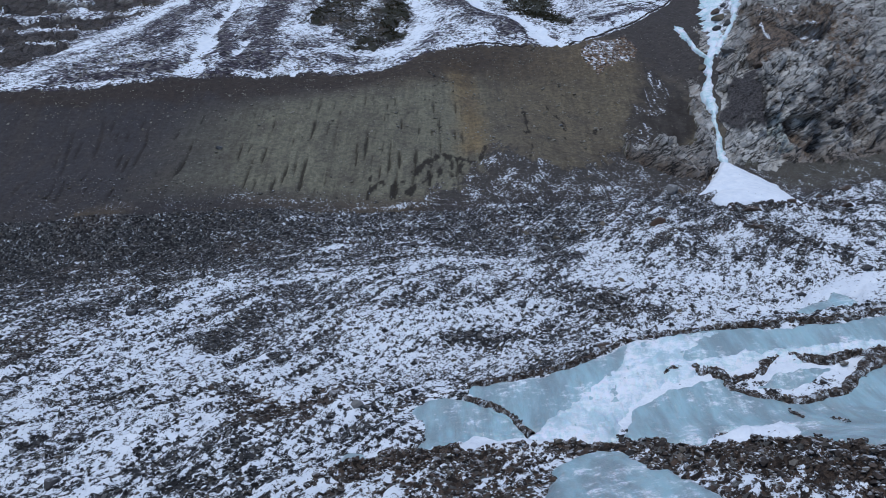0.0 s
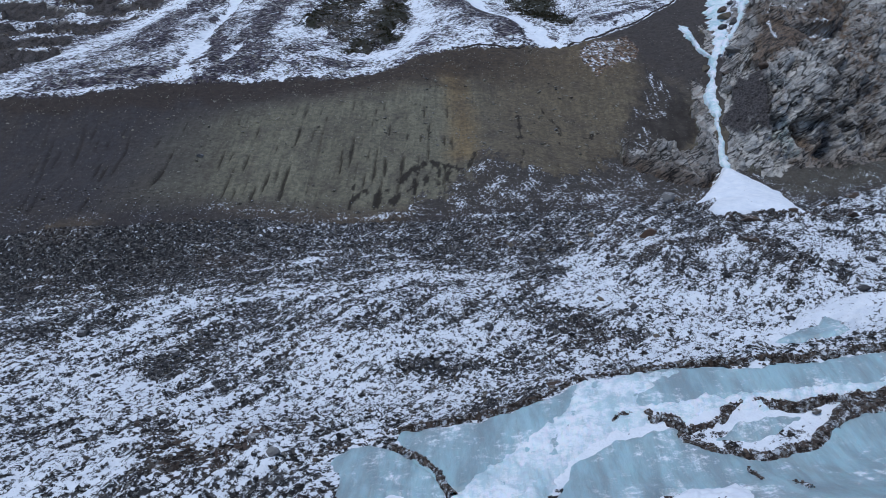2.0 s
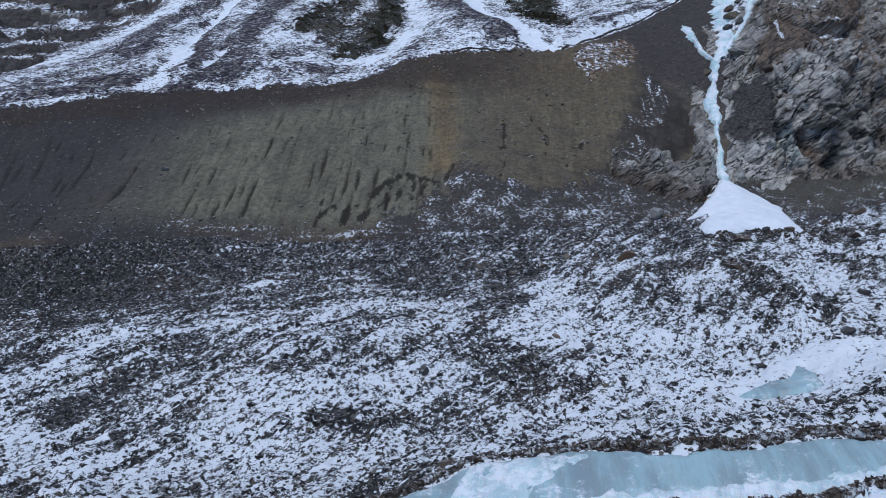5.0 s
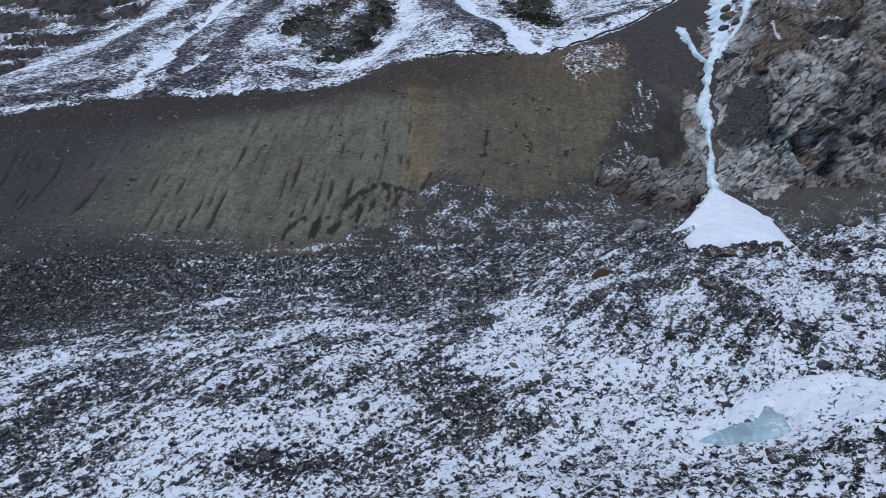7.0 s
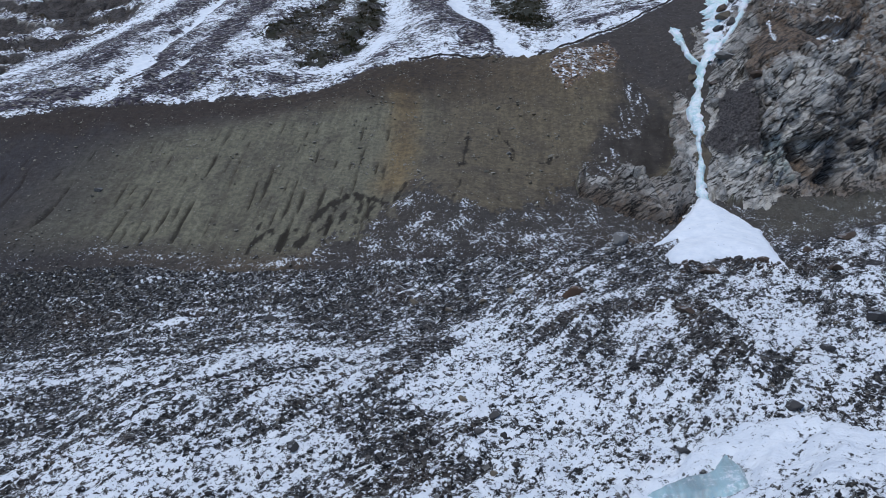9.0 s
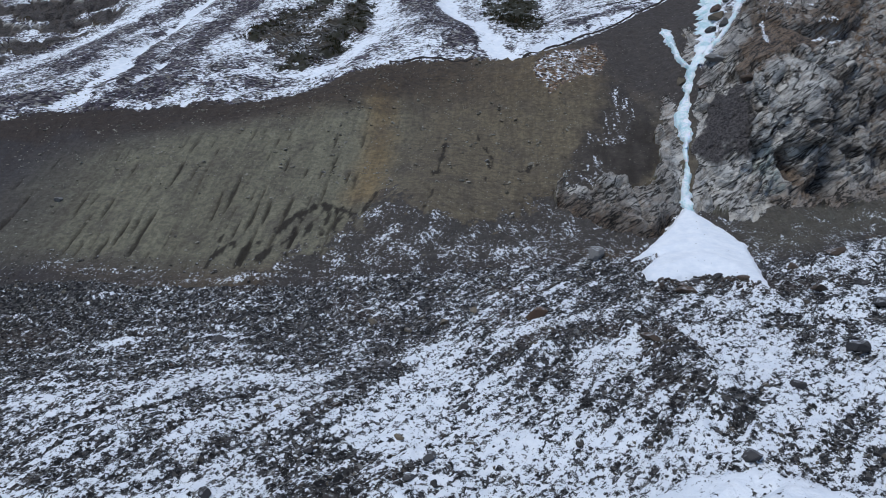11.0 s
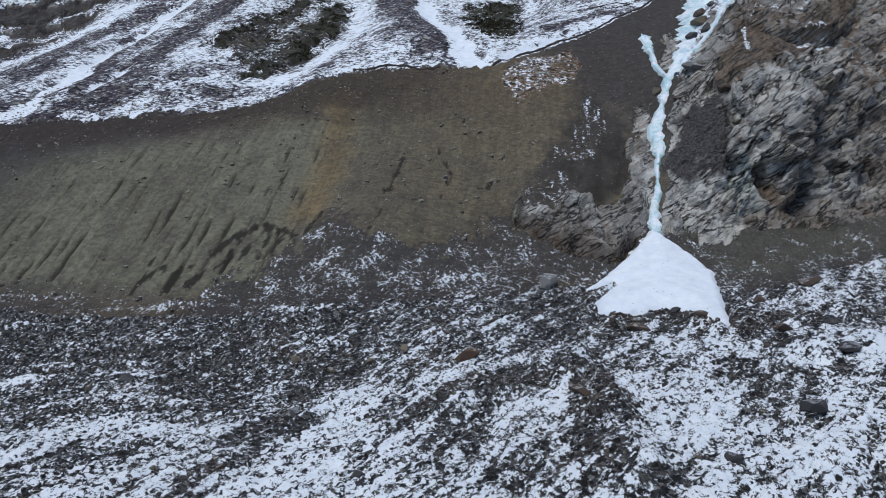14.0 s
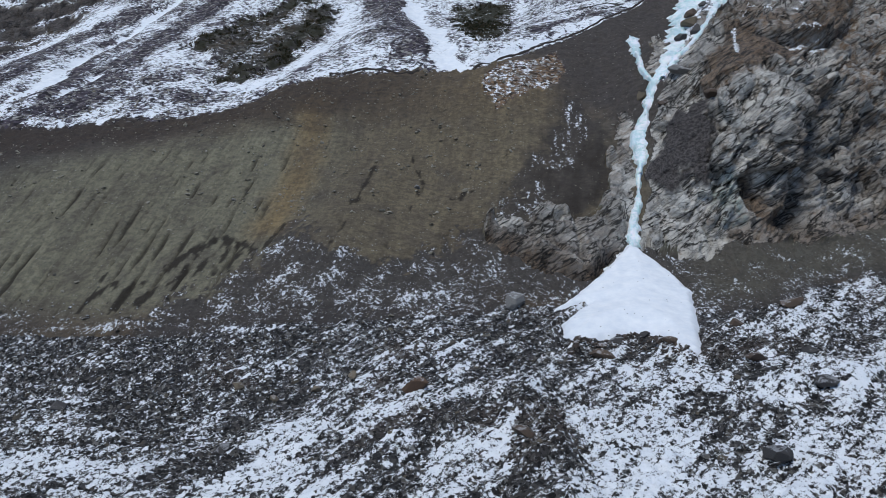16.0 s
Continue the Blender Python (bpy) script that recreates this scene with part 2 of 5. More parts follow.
def snow_material():
    m, nt, b = shader("old_snow", 0.75, 0.25)
    co = place(nt)
    base = snow_colour(nt, co)
    grit = node(nt, "SeparateColor", 0, Color=cells(nt, co, 2.6))
    spot = maths(nt, "MULTIPLY", maths(nt, "GREATER_THAN", grit, 0.985), maths(nt, "LESS_THAN", cells(nt, co, 2.6, 0), 0.25))
    nt.links.new(mix(nt, spot, base, (0.10, 0.085, 0.075, 1)), b.inputs["Base Color"])
    relief(nt, b, (grain(nt, co, 0.6, 6), 0.3, 0.25))
    return m


def stone_material(name, island, c0, c1, c2, dust=0.62):
    m, nt, b = shader(name, 0.82, 0.3)
    co = place(nt)
    rnd = node(nt, "NewGeometry", 8) if island else node(nt, "ObjectInfo", 5)
    base = ramp(nt, rnd, (0.0, c0), (0.55, c1), (0.93, c2), (1.0, (0.26, 0.235, 0.2)))
    base = mix(nt, maths(nt, "MULTIPLY", grain(nt, co, 3.2, 7, 0.7), 0.7), base, (0.055, 0.049, 0.046, 1))
    up = node(nt, "SeparateXYZ", 2, i0=node(nt, "NewGeometry", 1))
    cap = maths(nt, "MULTIPLY_ADD", maths(nt, "SUBTRACT", grain(nt, co, 1.3, 6, 0.7), 0.5), 1.3, up)
    base = mix(nt, maths(nt, "MULTIPLY", step(nt, cap, 0.84, 1.0), dust), base, SNOW)
    nt.links.new(base, b.inputs["Base Color"])
    relief(nt, b, (grain(nt, co, 4, 8, 0.7), 0.15, 0.8))
    return m


DEBRIS, TILL, SLOPE, ROCK, OLD_SNOW = debris_material(), till_material(), slope_material(), rock_material(), snow_material()
ICE = ice_material("glacier_ice", (0.27, 0.335, 0.36, 1), (0.38, 0.525, 0.565, 1), 0.512)
DRIFTED = ice_material("drifted_ice", (0.45, 0.58, 0.62, 1), (0.60, 0.70, 0.74, 1), 0.46)
FALL_ICE = ice_material("waterfall_ice", (0.42, 0.59, 0.62, 1), (0.62, 0.75, 0.78, 1), 0.452)
RUBBLE = stone_material("rubble_stone", True, (0.026, 0.023, 0.021), (0.080, 0.068, 0.056), (0.17, 0.14, 0.10), 0.85)
BROWN_RUBBLE = stone_material("brown_rubble_stone", True, (0.028, 0.021, 0.017), (0.075, 0.051, 0.038), (0.16, 0.115, 0.085), 0.35)
STONE = stone_material("loose_stone", False, (0.02, 0.019, 0.019), (0.055, 0.05, 0.046), (0.12, 0.095, 0.075), 0.6)


# ---- lay of the land: long lines across the valley, near to far, at stations from west to east ----
STATIONS = (-300, -120, -80, -50, -25, 0, 25, 50, 70, 85, 102, 118, 135, 160, 320)
LINES = {}
LINES["far_side"] = ([-700] * 15, [260] * 15)
LINES["far_foot"] = ([-260] * 15, [-12] * 15)
LINES["glacier_axis"] = ([-40] * 15, (-14, -12, -9, -6, -3, 2, 7, 11, 13, 14, 15, 15, 15, 16, 18))
LINES["debris_ridge"] = ([45] * 15, (-8, -6, -5, -2, 3, 8.5, 14, 17, 19, 20, 21, 21.5, 22, 23, 25))
LINES["ice_base"] = ((66, 66, 66, 66, 66, 65, 65, 66, 70, 75, 80, 83, 85, 88, 90),
                     (-6, -5, -3, 0, 4.2, 7.3, 9.2, 12.5, 15.5, 17, 18, 18.5, 19, 20, 22))
LINES["ice_brow"] = ((80, 80, 80, 80, 79, 77, 80, 82, 90, 98, 104, 108, 110, 110, 110),
                     (-4, -3, -1, 1, 5, 8.3, 13.3, 17, 18, 17.5, 18, 18.5, 19, 20, 22))
LINES["trough"] = ((100, 100, 100, 100, 99, 98, 105, 106, 109, 112, 117, 121, 124, 124, 124),
                   (-2.4, -1.4, 0.1, 1.0, 2.5, 4.9, 7.9, 9.1, 14.0, 15.1, 15.8, 16.1, 16.3, 17.3, 19.3))
LINES["mid_glacier"] = ((138, 138, 138, 138, 138, 138, 138, 138, 139, 140, 143, 146, 148, 150, 150),
                        (1.4, 2.9, 4.3, 5.8, 7.6, 10.7, 10.5, 13.6, 16.6, 16.8, 17.2, 17.4, 17.5, 18.0, 19.4))
LINES["upper_glacier"] = ([168] * 15, (3.5, 5.3, 6.4, 7.7, 10.5, 11.2, 12.0, 16.6, 17.6, 18.7, 19.9, 19.6, 19.0, 19.0, 21.0))
LINES["foot"] = ((175, 180, 184, 192, 191, 190, 194, 197, 200, 196, 197, 212, 220, 226, 240),
                 (12.6, 15.7, 17.8, 18.9, 17.6, 18.3, 20.5, 21.0, 22.1, 21.2, 22.9, 24.0, 25.1, 26.6, 29.6))
LINES["lower_wall"] = ((205, 208, 206, 212, 211, 211, 215, 225, 222, 224, 229, 236, 241, 252, 275),
                       (27.7, 29.7, 29.6, 30.6, 28.5, 28.4, 33.0, 32.6, 29.6, 30.4, 31.3, 33.4, 33.5, 39.6, 45.6))
LINES["upper_wall"] = ((222, 226, 231, 236, 246, 250, 256, 246, 247, 244, 239, 246, 258, 272, 300),
                       (42, 43, 44, 46.5, 51, 50, 50.5, 43.5, 45, 44, 47.5, 58, 53, 60, 70))
LINES["crest"] = ((228, 236, 249, 258, 268, 281, 285, 282, 284, 276, 265, 267, 280, 292, 330),
                  (48, 52, 57, 58.3, 60.5, 70, 72, 72, 71, 65, 68, 74, 74, 79, 92))
LINES["fans"] = ((305, 305, 305, 308, 310, 312, 312, 310, 312, 308, 303, 298, 304, 318, 350),
                 (73, 75, 78, 78, 77, 83, 86.5, 84, 86, 85, 83, 87, 88, 93, 102))
LINES["slope"] = ([360] * 15, (93, 94, 100, 97, 97, 98, 97, 96, 102, 106, 110, 113, 115, 118, 124))
LINES["high_slope"] = ([450] * 15, (152, 152, 152, 150, 150, 150, 150, 152, 155, 158, 160, 162, 163, 165, 168))
LINES["ridge"] = ([900] * 15, [480] * 15)
NAMES = list(LINES)


def glide(xs, ys, q):
    """Monotone cubic through (xs, ys) at q; ys may have more axes after the first."""
    xs, ys, q = np.asarray(xs, float), np.asarray(ys, float), np.asarray(q, float)
    h = np.diff(xs)
    d = np.diff(ys) / h
    m = np.zeros_like(ys)
    both = d[:-1] * d[1:] > 0
    w1, w2 = 2 * h[1:] + h[:-1], h[1:] + 2 * h[:-1]
    safe = np.where(both, d[:-1], 1), np.where(both, d[1:], 1)
    m[1:-1] = np.where(both, (w1 + w2) / (w1 / safe[0] + w2 / safe[1]), 0)
    m[0], m[-1] = d[0], d[-1]
    i = np.clip(np.searchsorted(xs, q) - 1, 0, len(xs) - 2)
    t = np.clip((q - xs[i]) / h[i], 0, 1)
    return ((2 * t**3 - 3 * t**2 + 1) * ys[i] + (t**3 - 2 * t**2 + t) * h[i] * m[i]
            + (3 * t**2 - 2 * t**3) * ys[i + 1] + (t**3 - t**2) * h[i] * m[i + 1])


LINE_Y = np.array([LINES[n][0] for n in NAMES], float)
LINE_Z = np.array([LINES[n][1] for n in NAMES], float)


def sections(x):
    """The y and z of every line at each x: two arrays, lines by x."""
    return (np.array([glide(STATIONS, r, x) for r in LINE_Y]), np.array([glide(STATIONS, r, x) for r in LINE_Z]))


def ladder(sy, sz, y):
    """Monotone cubic across the lines, column by column. sy, sz: lines by n; y: rows by n."""
    h = np.diff(sy, axis=0)
    d = np.diff(sz, axis=0) / h
    m = np.zeros_like(sz)
    both = d[:-1] * d[1:] > 0
    w1, w2 = 2 * h[1:] + h[:-1], h[1:] + 2 * h[:-1]
    m[1:-1] = np.where(both, (w1 + w2) / (w1 / np.where(both, d[:-1], 1) + w2 / np.where(both, d[1:], 1)), 0)
    m[0], m[-1] = d[0], d[-1]
    z = np.zeros_like(y)
    cols = np.arange(y.shape[1])[None, :].repeat(y.shape[0], 0)
    i = np.clip((y[None] >= sy[:, None]).sum(0) - 1, 0, len(sy) - 2)
    hh = h[i, cols]
    t = np.clip((y - sy[i, cols]) / hh, 0, 1)
    return ((2 * t**3 - 3 * t**2 + 1) * sz[i, cols] + (t**3 - 2 * t**2 + t) * hh * m[i, cols]
            + (3 * t**2 - 2 * t**3) * sz[i + 1, cols] + (t**3 - t**2) * hh * m[i + 1, cols])


def lay(x, y):
    """Height of the smooth land at points x, y (flat arrays)."""
    x, y = np.atleast_1d(np.asarray(x, float)), np.atleast_1d(np.asarray(y, float))
    sy, sz = sections(x)
    return ladder(sy, sz, y[None])[0]


# ---- noise in numpy ----
_perm = np.random.RandomState(7).permutation(256).astype(np.int32)
_perm = np.concatenate([_perm, _perm, _perm])
_grad = np.random.RandomState(8).normal(size=(256, 3))
_grad = (_grad / np.linalg.norm(_grad, axis=1)[:, None]).astype(np.float32)
_flat = np.stack([np.cos(np.arange(256) * 2.4), np.sin(np.arange(256) * 2.4)], 1).astype(np.float32)


def perlin(x, y, z=0.0):
    """Gradient noise; in a plane when z is a plain number."""
    if np.ndim(z) == 0 and np.ndim(x):
        x, y = np.broadcast_arrays(np.asarray(x, np.float32), np.asarray(y, np.float32))
        xi, yi = np.floor(x).astype(np.int32), np.floor(y).astype(np.int32)
        xf, yf = x - xi, y - yi
        u, v = (f * f * f * (f * (f * 6 - 15) + 10) for f in (xf, yf))
        row, col = (xi + int(z * 37)) & 255, yi & 255
        out = []
        for dx in (0, 1):
            h = _perm[row + dx]
            a, b = _perm[h + col], _perm[h + col + 1]
            ga = _flat[a, 0] * (xf - dx) + _flat[a, 1] * yf
            gb = _flat[b, 0] * (xf - dx) + _flat[b, 1] * (yf - 1)
            out.append(ga + v * (gb - ga))
        return out[0] + u * (out[1] - out[0])
    x, y, z = np.broadcast_arrays(*(np.asarray(c, np.float32) for c in (x, y, z)))
    xi, yi, zi = (np.floor(c).astype(np.int32) for c in (x, y, z))
    xf, yf, zf = x - xi, y - yi, z - zi
    u, v, w = (f * f * f * (f * (f * 6 - 15) + 10) for f in (xf, yf, zf))
    out = 0
    for dx in (0, 1):
        for dy in (0, 1):
            for dz in (0, 1):
                g = _perm[_perm[_perm[(xi + dx) & 255] + ((yi + dy) & 255)] + ((zi + dz) & 255)]
                dot = _grad[g, 0] * (xf - dx) + _grad[g, 1] * (yf - dy) + _grad[g, 2] * (zf - dz)
                out = out + dot * (u if dx else 1 - u) * (v if dy else 1 - v) * (w if dz else 1 - w)
    return out


def fbm(x, y, z=0.0, octaves=4, gain=0.5):
    out, amp = 0, 1.0
    for k in range(octaves):
        out = out + amp * perlin(np.asarray(x) * 2**k + 17 * k, np.asarray(y) * 2**k - 9 * k, np.asarray(z) * 2**k + 5 * k)
        amp *= gain
    return out


def smooth(v, lo, hi):
    t = np.clip((v - lo) / (hi - lo), 0, 1)
    return t * t * (3 - 2 * t)


def near_line(x, y, pts, reach=22.0):
    """Distance to a polyline in plan; far off it is simply large."""
    x, y = np.asarray(x, float), np.asarray(y, float)
    px, py = [p[0] for p in pts], [p[1] for p in pts]
    best = np.full(np.shape(x), 1e3)
    ok = (x > min(px) - reach) & (x < max(px) + reach) & (y > min(py) - reach) & (y < max(py) + reach)
    xs, ys = x[ok], y[ok]
    got = np.full(xs.shape, 1e3)
    for (ax, ay), (bx, by) in zip(pts, pts[1:]):
        dx, dy = bx - ax, by - ay
        t = np.clip(((xs - ax) * dx + (ys - ay) * dy) / (dx * dx + dy * dy), 0, 1)
        got = np.minimum(got, np.hypot(xs - ax - t * dx, ys - ay - t * dy))
    best[ok] = got
    return best


def depth_in(x, y, pts):
    """Signed distance to a closed outline in plan: positive inside."""
    x, y = np.asarray(x, float), np.asarray(y, float)
    px, py = [p[0] for p in pts], [p[1] for p in pts]
    inside = np.zeros(np.shape(x), bool)
    ok = (x > min(px)) & (x < max(px)) & (y > min(py)) & (y < max(py))
    xs, ys = x[ok], y[ok]
    got = np.zeros(xs.shape, bool)
    for (ax, ay), (bx, by) in zip(pts, pts[1:] + pts[:1]):
        if ay != by:
            got ^= ((ay > ys) != (by > ys)) & (xs < (bx - ax) * (ys - ay) / (by - ay) + ax)
    inside[ok] = got
    d = near_line(x, y, pts + pts[:1])
    return np.where(inside, d, -d)


def blocks(x, y, z, seed, tilt=0.0):
    """Broken rock: for each point the height of its block (-0.5 to 0.5) and how near it lies to the joint beside it."""
    rng = np.random.RandomState(seed)
    jit = rng.uniform(0, 1, (256, 3)).astype(np.float32)
    tall = rng.uniform(-0.5, 0.5, 256).astype(np.float32)
    lean = rng.uniform(-1, 1, (256, 3)).astype(np.float32)
    xi, yi, zi = (np.floor(c).astype(np.int32) for c in (x, y, z))
    d1, d2, h = np.full(x.shape, 9.0), np.full(x.shape, 9.0), np.zeros(x.shape)
    for dx in (-1, 0, 1):
        for dy in (-1, 0, 1):
            for dz in (-1, 0, 1):
                c = _perm[_perm[_perm[(xi + dx) & 255] + ((yi + dy) & 255)] + ((zi + dz) & 255)]
                ox, oy, oz = x - xi - dx - jit[c, 0], y - yi - dy - jit[c, 1], z - zi - dz - jit[c, 2]
                d = np.sqrt(ox * ox + oy * oy + oz * oz)
                first = d < d1
                d2 = np.where(first, d1, np.minimum(d2, d))
                h = np.where(first, tall[c] + tilt * (ox * lean[c, 0] + oy * lean[c, 1] + oz * lean[c, 2]), h)
                d1 = np.where(first, d, d1)
    return h, d2 - d1


FIELDS = {}


def field(sx, sy, z, octaves):
    """Noise over the whole grid of the land, kept for the next use."""
    key = (sx, sy, z, octaves)
    if key not in FIELDS:
        FIELDS[key] = fbm(FLAT_X / sx, FLAT_Y / sy, z, octaves)
    return FIELDS[key]


# ---- the plan: outlines and strokes in metres ----
ICE_OUTLINES = {
    "western": [(-3.5, 74), (0.4, 75.6), (3, 73.3), (6.7, 69.2), (8, 65.7), (5.1, 65.6), (3, 66.6), (0.3, 64), (-2.3, 63.9), (-1.9, 69.3)],
    "back": [(2.8, 77), (10.7, 76.6), (16.4, 78.2), (20.8, 81.2), (26.1, 81.2), (30.8, 80.8), (35.2, 79), (41.3, 78.2), (48.6, 78.6), (58, 78.5), (64, 80), (62, 77),
             (52, 74.2), (45.8, 74.1), (39.1, 74.3), (33.3, 74.5), (27.3, 74.1), (23, 73.2), (19.6, 71.2), (16.9, 69.1), (14, 66), (7.8, 66.4), (4.5, 71)],
    "front": [(16.2, 64), (18.5, 68.9), (22.8, 71.6), (28, 72.3), (29.2, 69.8), (33.3, 67.8), (37.3, 68.3), (41.7, 70.5), (47, 73), (49, 62), (45, 52), (39, 44.5), (32.5, 48),
              (28, 52.5), (30, 58), (31, 63), (24.9, 64), (22.7, 60.8)],
    "lens": [(31.1, 70.3), (33.4, 71.9), (38.1, 72.2), (39, 71.7), (36.4, 69.8), (33.5, 69.5)],
    "near": [(6.5, 44), (7.6, 50), (9.2, 56.8), (13.1, 61), (15.3, 60.2), (15.5, 52.4), (16.9, 46.8), (19, 42)],
    "pool": [(52.4, 108.6), (55, 109.6), (57.8, 109.4), (60.4, 112), (61.2, 109), (60.8, 106.2), (58.7, 105.4), (55, 106.8)],
    "sliver": [(-9.8, 62.8), (-9.2, 65.7), (-7, 65.1), (-6.3, 62.8)],
}
SNOW_BED = [(3, 65), (9.1, 64.5), (14.5, 68), (18, 71.5), (23.2, 73.9), (30.4, 74.3), (37.2, 74), (45.7, 73.8), (56, 75)]
SNOW_BANK = [(53, 110), (58, 115.6), (65, 117.2), (68.3, 116), (74, 114), (80, 108), (67, 100), (63.4, 101.6), (59, 104.6)]
DEBRIS_BANDS = ([(-9, 61), (1, 63.5), (8.4, 62.8), (13, 60.6), (17.5, 60.4), (20.8, 55.5), (25.5, 51.5), (30, 47), (38, 41)],
                [(18, 52), (24, 46), (32, 40)])
CONE = [(83.8, 224.0), (78.6, 214.5), (72.9, 205.4), (67.8, 198.0), (72.0, 199.4), (74.2, 200.6), (71.5, 196.5), (69.6, 193), (70.1, 188), (73.5, 184.2), (76.5, 186.2), (80, 187.8), (84.3, 187.6), (86.2, 181.5), (88.7, 177.6), (90.5, 180), (92.4, 193.4), (93.8, 206.1), (91.6, 213.6), (87, 221)]
LIP = [(72.5, 183.4), (76.8, 185.2), (82, 186.8), (85.2, 182.0), (87, 177)]
CLIFF = [(86.5, 223), (92, 219.5), (99, 218.5), (103, 225), (111, 228), (119, 230), (130, 234), (142, 240), (180, 254), (330, 300), (330, 360), (150, 345), (128, 338), (124, 330),
         (118, 305), (110, 287), (100, 271), (95, 262), (92, 255), (90.5, 246), (89.5, 239), (88, 231)]
KNOB = [(55.5, 228), (55, 222), (60, 218), (66, 214.5), (71, 212), (77.5, 211), (82, 220), (84.5, 226), (86.8, 236), (87.5, 247), (85, 252), (82.5, 247), (81.5, 240), (79, 233.5), (74, 232), (69, 233), (64, 230), (60, 231)]
TALUS = [(-14, 186), (-6, 195), (3, 205), (9, 208), (13.5, 216), (15, 222), (19, 215), (24.5, 213), (32, 212), (39, 213.5), (46, 219), (52, 227), (56, 227), (59, 217), (68, 207), (78, 209), (92, 214), (97, 217), (104, 225), (112, 229), (120, 234), (131, 239), (143, 244), (180, 258), (200, 200), (90, 180)]
DARK_TALUS = [(55, 222), (57, 236), (62, 247), (69, 261), (73, 272), (79, 262), (84, 250), (82.8, 238), (75, 233), (66, 233)]
SNOW_TALUS = ([(55, 231), (56, 240), (61, 251)], [(57, 230), (65, 239)], [(68, 249), (73, 257), (76, 264), (73, 271)])
FALL_BANKS = ([(87, 263.5), (86.5, 256), (85, 249)], [(95.5, 274), (97.7, 281.4), (98.5, 290), (99.5, 297)], [(103.5, 277), (107, 284), (110.5, 293), (114, 303)])
FALL_LINES = {
    "lower_curtain": ([(84, 221.5, 1.8), (85.5, 229, 1.7), (87, 235.5, 1.2), (88.4, 245, 0.9)], 1.2),
    "middle_step": ([(88.2, 243, 0.9), (89.2, 249, 2.3), (89.8, 256, 2.8), (91, 259, 1.7), (92.4, 262.5, 1.0)], 1.8),
    "upper_chute": ([(91, 258.5, 1.2), (92.7, 264, 1.7), (95.5, 270, 2.3), (100, 279.5, 3.2), (103, 288, 3.8), (106, 300, 4.6), (109.5, 312, 5.2), (113, 323, 5.5), (117, 338, 5.5)], 3.4),
    "side_tongue": ([(94.2, 268, 0.7), (93.2, 275, 0.9), (92.4, 283.5, 1.2), (92.7, 295, 2.6), (92.5, 299, 2.2), (91.8, 303, 0.2)], 1.2),
    "eastern_branch": ([(96.5, 268, 1.2), (104.5, 282, 1.6), (109.5, 290, 1.4), (115, 301, 1.7), (119.5, 312, 2.2), (124, 328, 2.6)], 1.2),
}
SCREE_SLAB = [(93.0, 249), (97.5, 254), (104.1, 251.5), (104.4, 243), (101.3, 235.7), (96.6, 238.3), (93.7, 235.5), (91.6, 238.7), (89.9, 240.9), (91.4, 246.0)]
HIGH_SCREE = [(104.2, 259), (110.1, 270.5), (112.9, 277), (120.5, 276), (127.3, 272.7), (139.7, 282.6), (134.2, 275), (123.8, 261), (116.5, 257.5), (109, 258), (105.2, 256.8)]
CORNER = [(134, 266), (130, 261), (127.4, 253.5), (123.2, 246.2), (119.9, 242.3), (118.3, 238.2), (113.5, 234)]
LEDGE_FOOT = [(113.5, 271), (120.5, 275.5), (128.6, 277.2), (141.6, 286), (149, 293)]
CAVE = [(138.6, 264.8), (149, 266), (145, 250.2), (137.1, 247.5), (133.2, 248.1), (129.1, 245.7), (130.4, 250.1)]
NOTCH = [(109.5, 238.2), (112, 237.8), (114.6, 236.9), (112, 233.9), (109.3, 235.4)]
STAIN = [(102.6, 235.9), (107.5, 237.2), (109.6, 235.3), (108.4, 232.2), (103.4, 231.4)]
PALE_SLAB = [(88, 229), (90.5, 238), (94.7, 238.5), (99.1, 237.5), (103.2, 237), (104.5, 247.2), (110.9, 252), (121.7, 255), (125, 250), (119.5, 242), (112.1, 237), (106.7, 230), (96.8, 224)]
PALE_TOP = [(95.7, 260.4), (101.9, 263.5), (105.4, 258.5), (103.5, 250.5), (99.7, 252.8)]
KNOB_PALE = ([(60, 229), (66, 231), (72, 229)], [(66, 236), (72, 235.5)], [(81.5, 246), (86, 240), (85.5, 232)])
RUST_BAND = [(104, 259), (113, 277), (121, 290), (145, 309), (165, 318), (170, 312), (150, 270), (148, 262), (142, 268), (141, 280), (130, 270), (115, 255), (109, 254)]
BROWN_SLOPE = [(46, 280), (57, 288.5), (70, 299.5), (84, 313.5), (100, 335.5), (112, 353), (120, 353), (112, 322), (107, 306), (100.5, 288), (94, 268), (80, 262), (60, 266)]
RIB_BANDS = ([(-56, 329), (-54, 359), (-44, 385), (-37, 396)], [(-33, 300), (-23, 312), (-22.5, 362), (-23, 381)])
GRASS = [(51, 281), (58, 287), (70, 293), (73, 285), (70, 278), (62, 272), (55, 267.5), (50, 272)]
DARK_RIB = [(-60, 332), (-42, 312), (-36, 305), (-24, 300), (-20, 312), (-22, 326), (-15, 345), (-14, 362), (-23, 381), (-44, 390), (-54, 362)]
DARK_SHRUBS = [(29, 385), (36, 340), (42, 319), (48, 300), (54, 318), (54, 350), (52, 385)]
WEST_ROCKS = [(-200, 290), (-146, 256), (-150, 300), (-158, 330), (-150, 358), (-140, 372), (-135, 400), (-150, 430), (-230, 430), (-260, 330)]
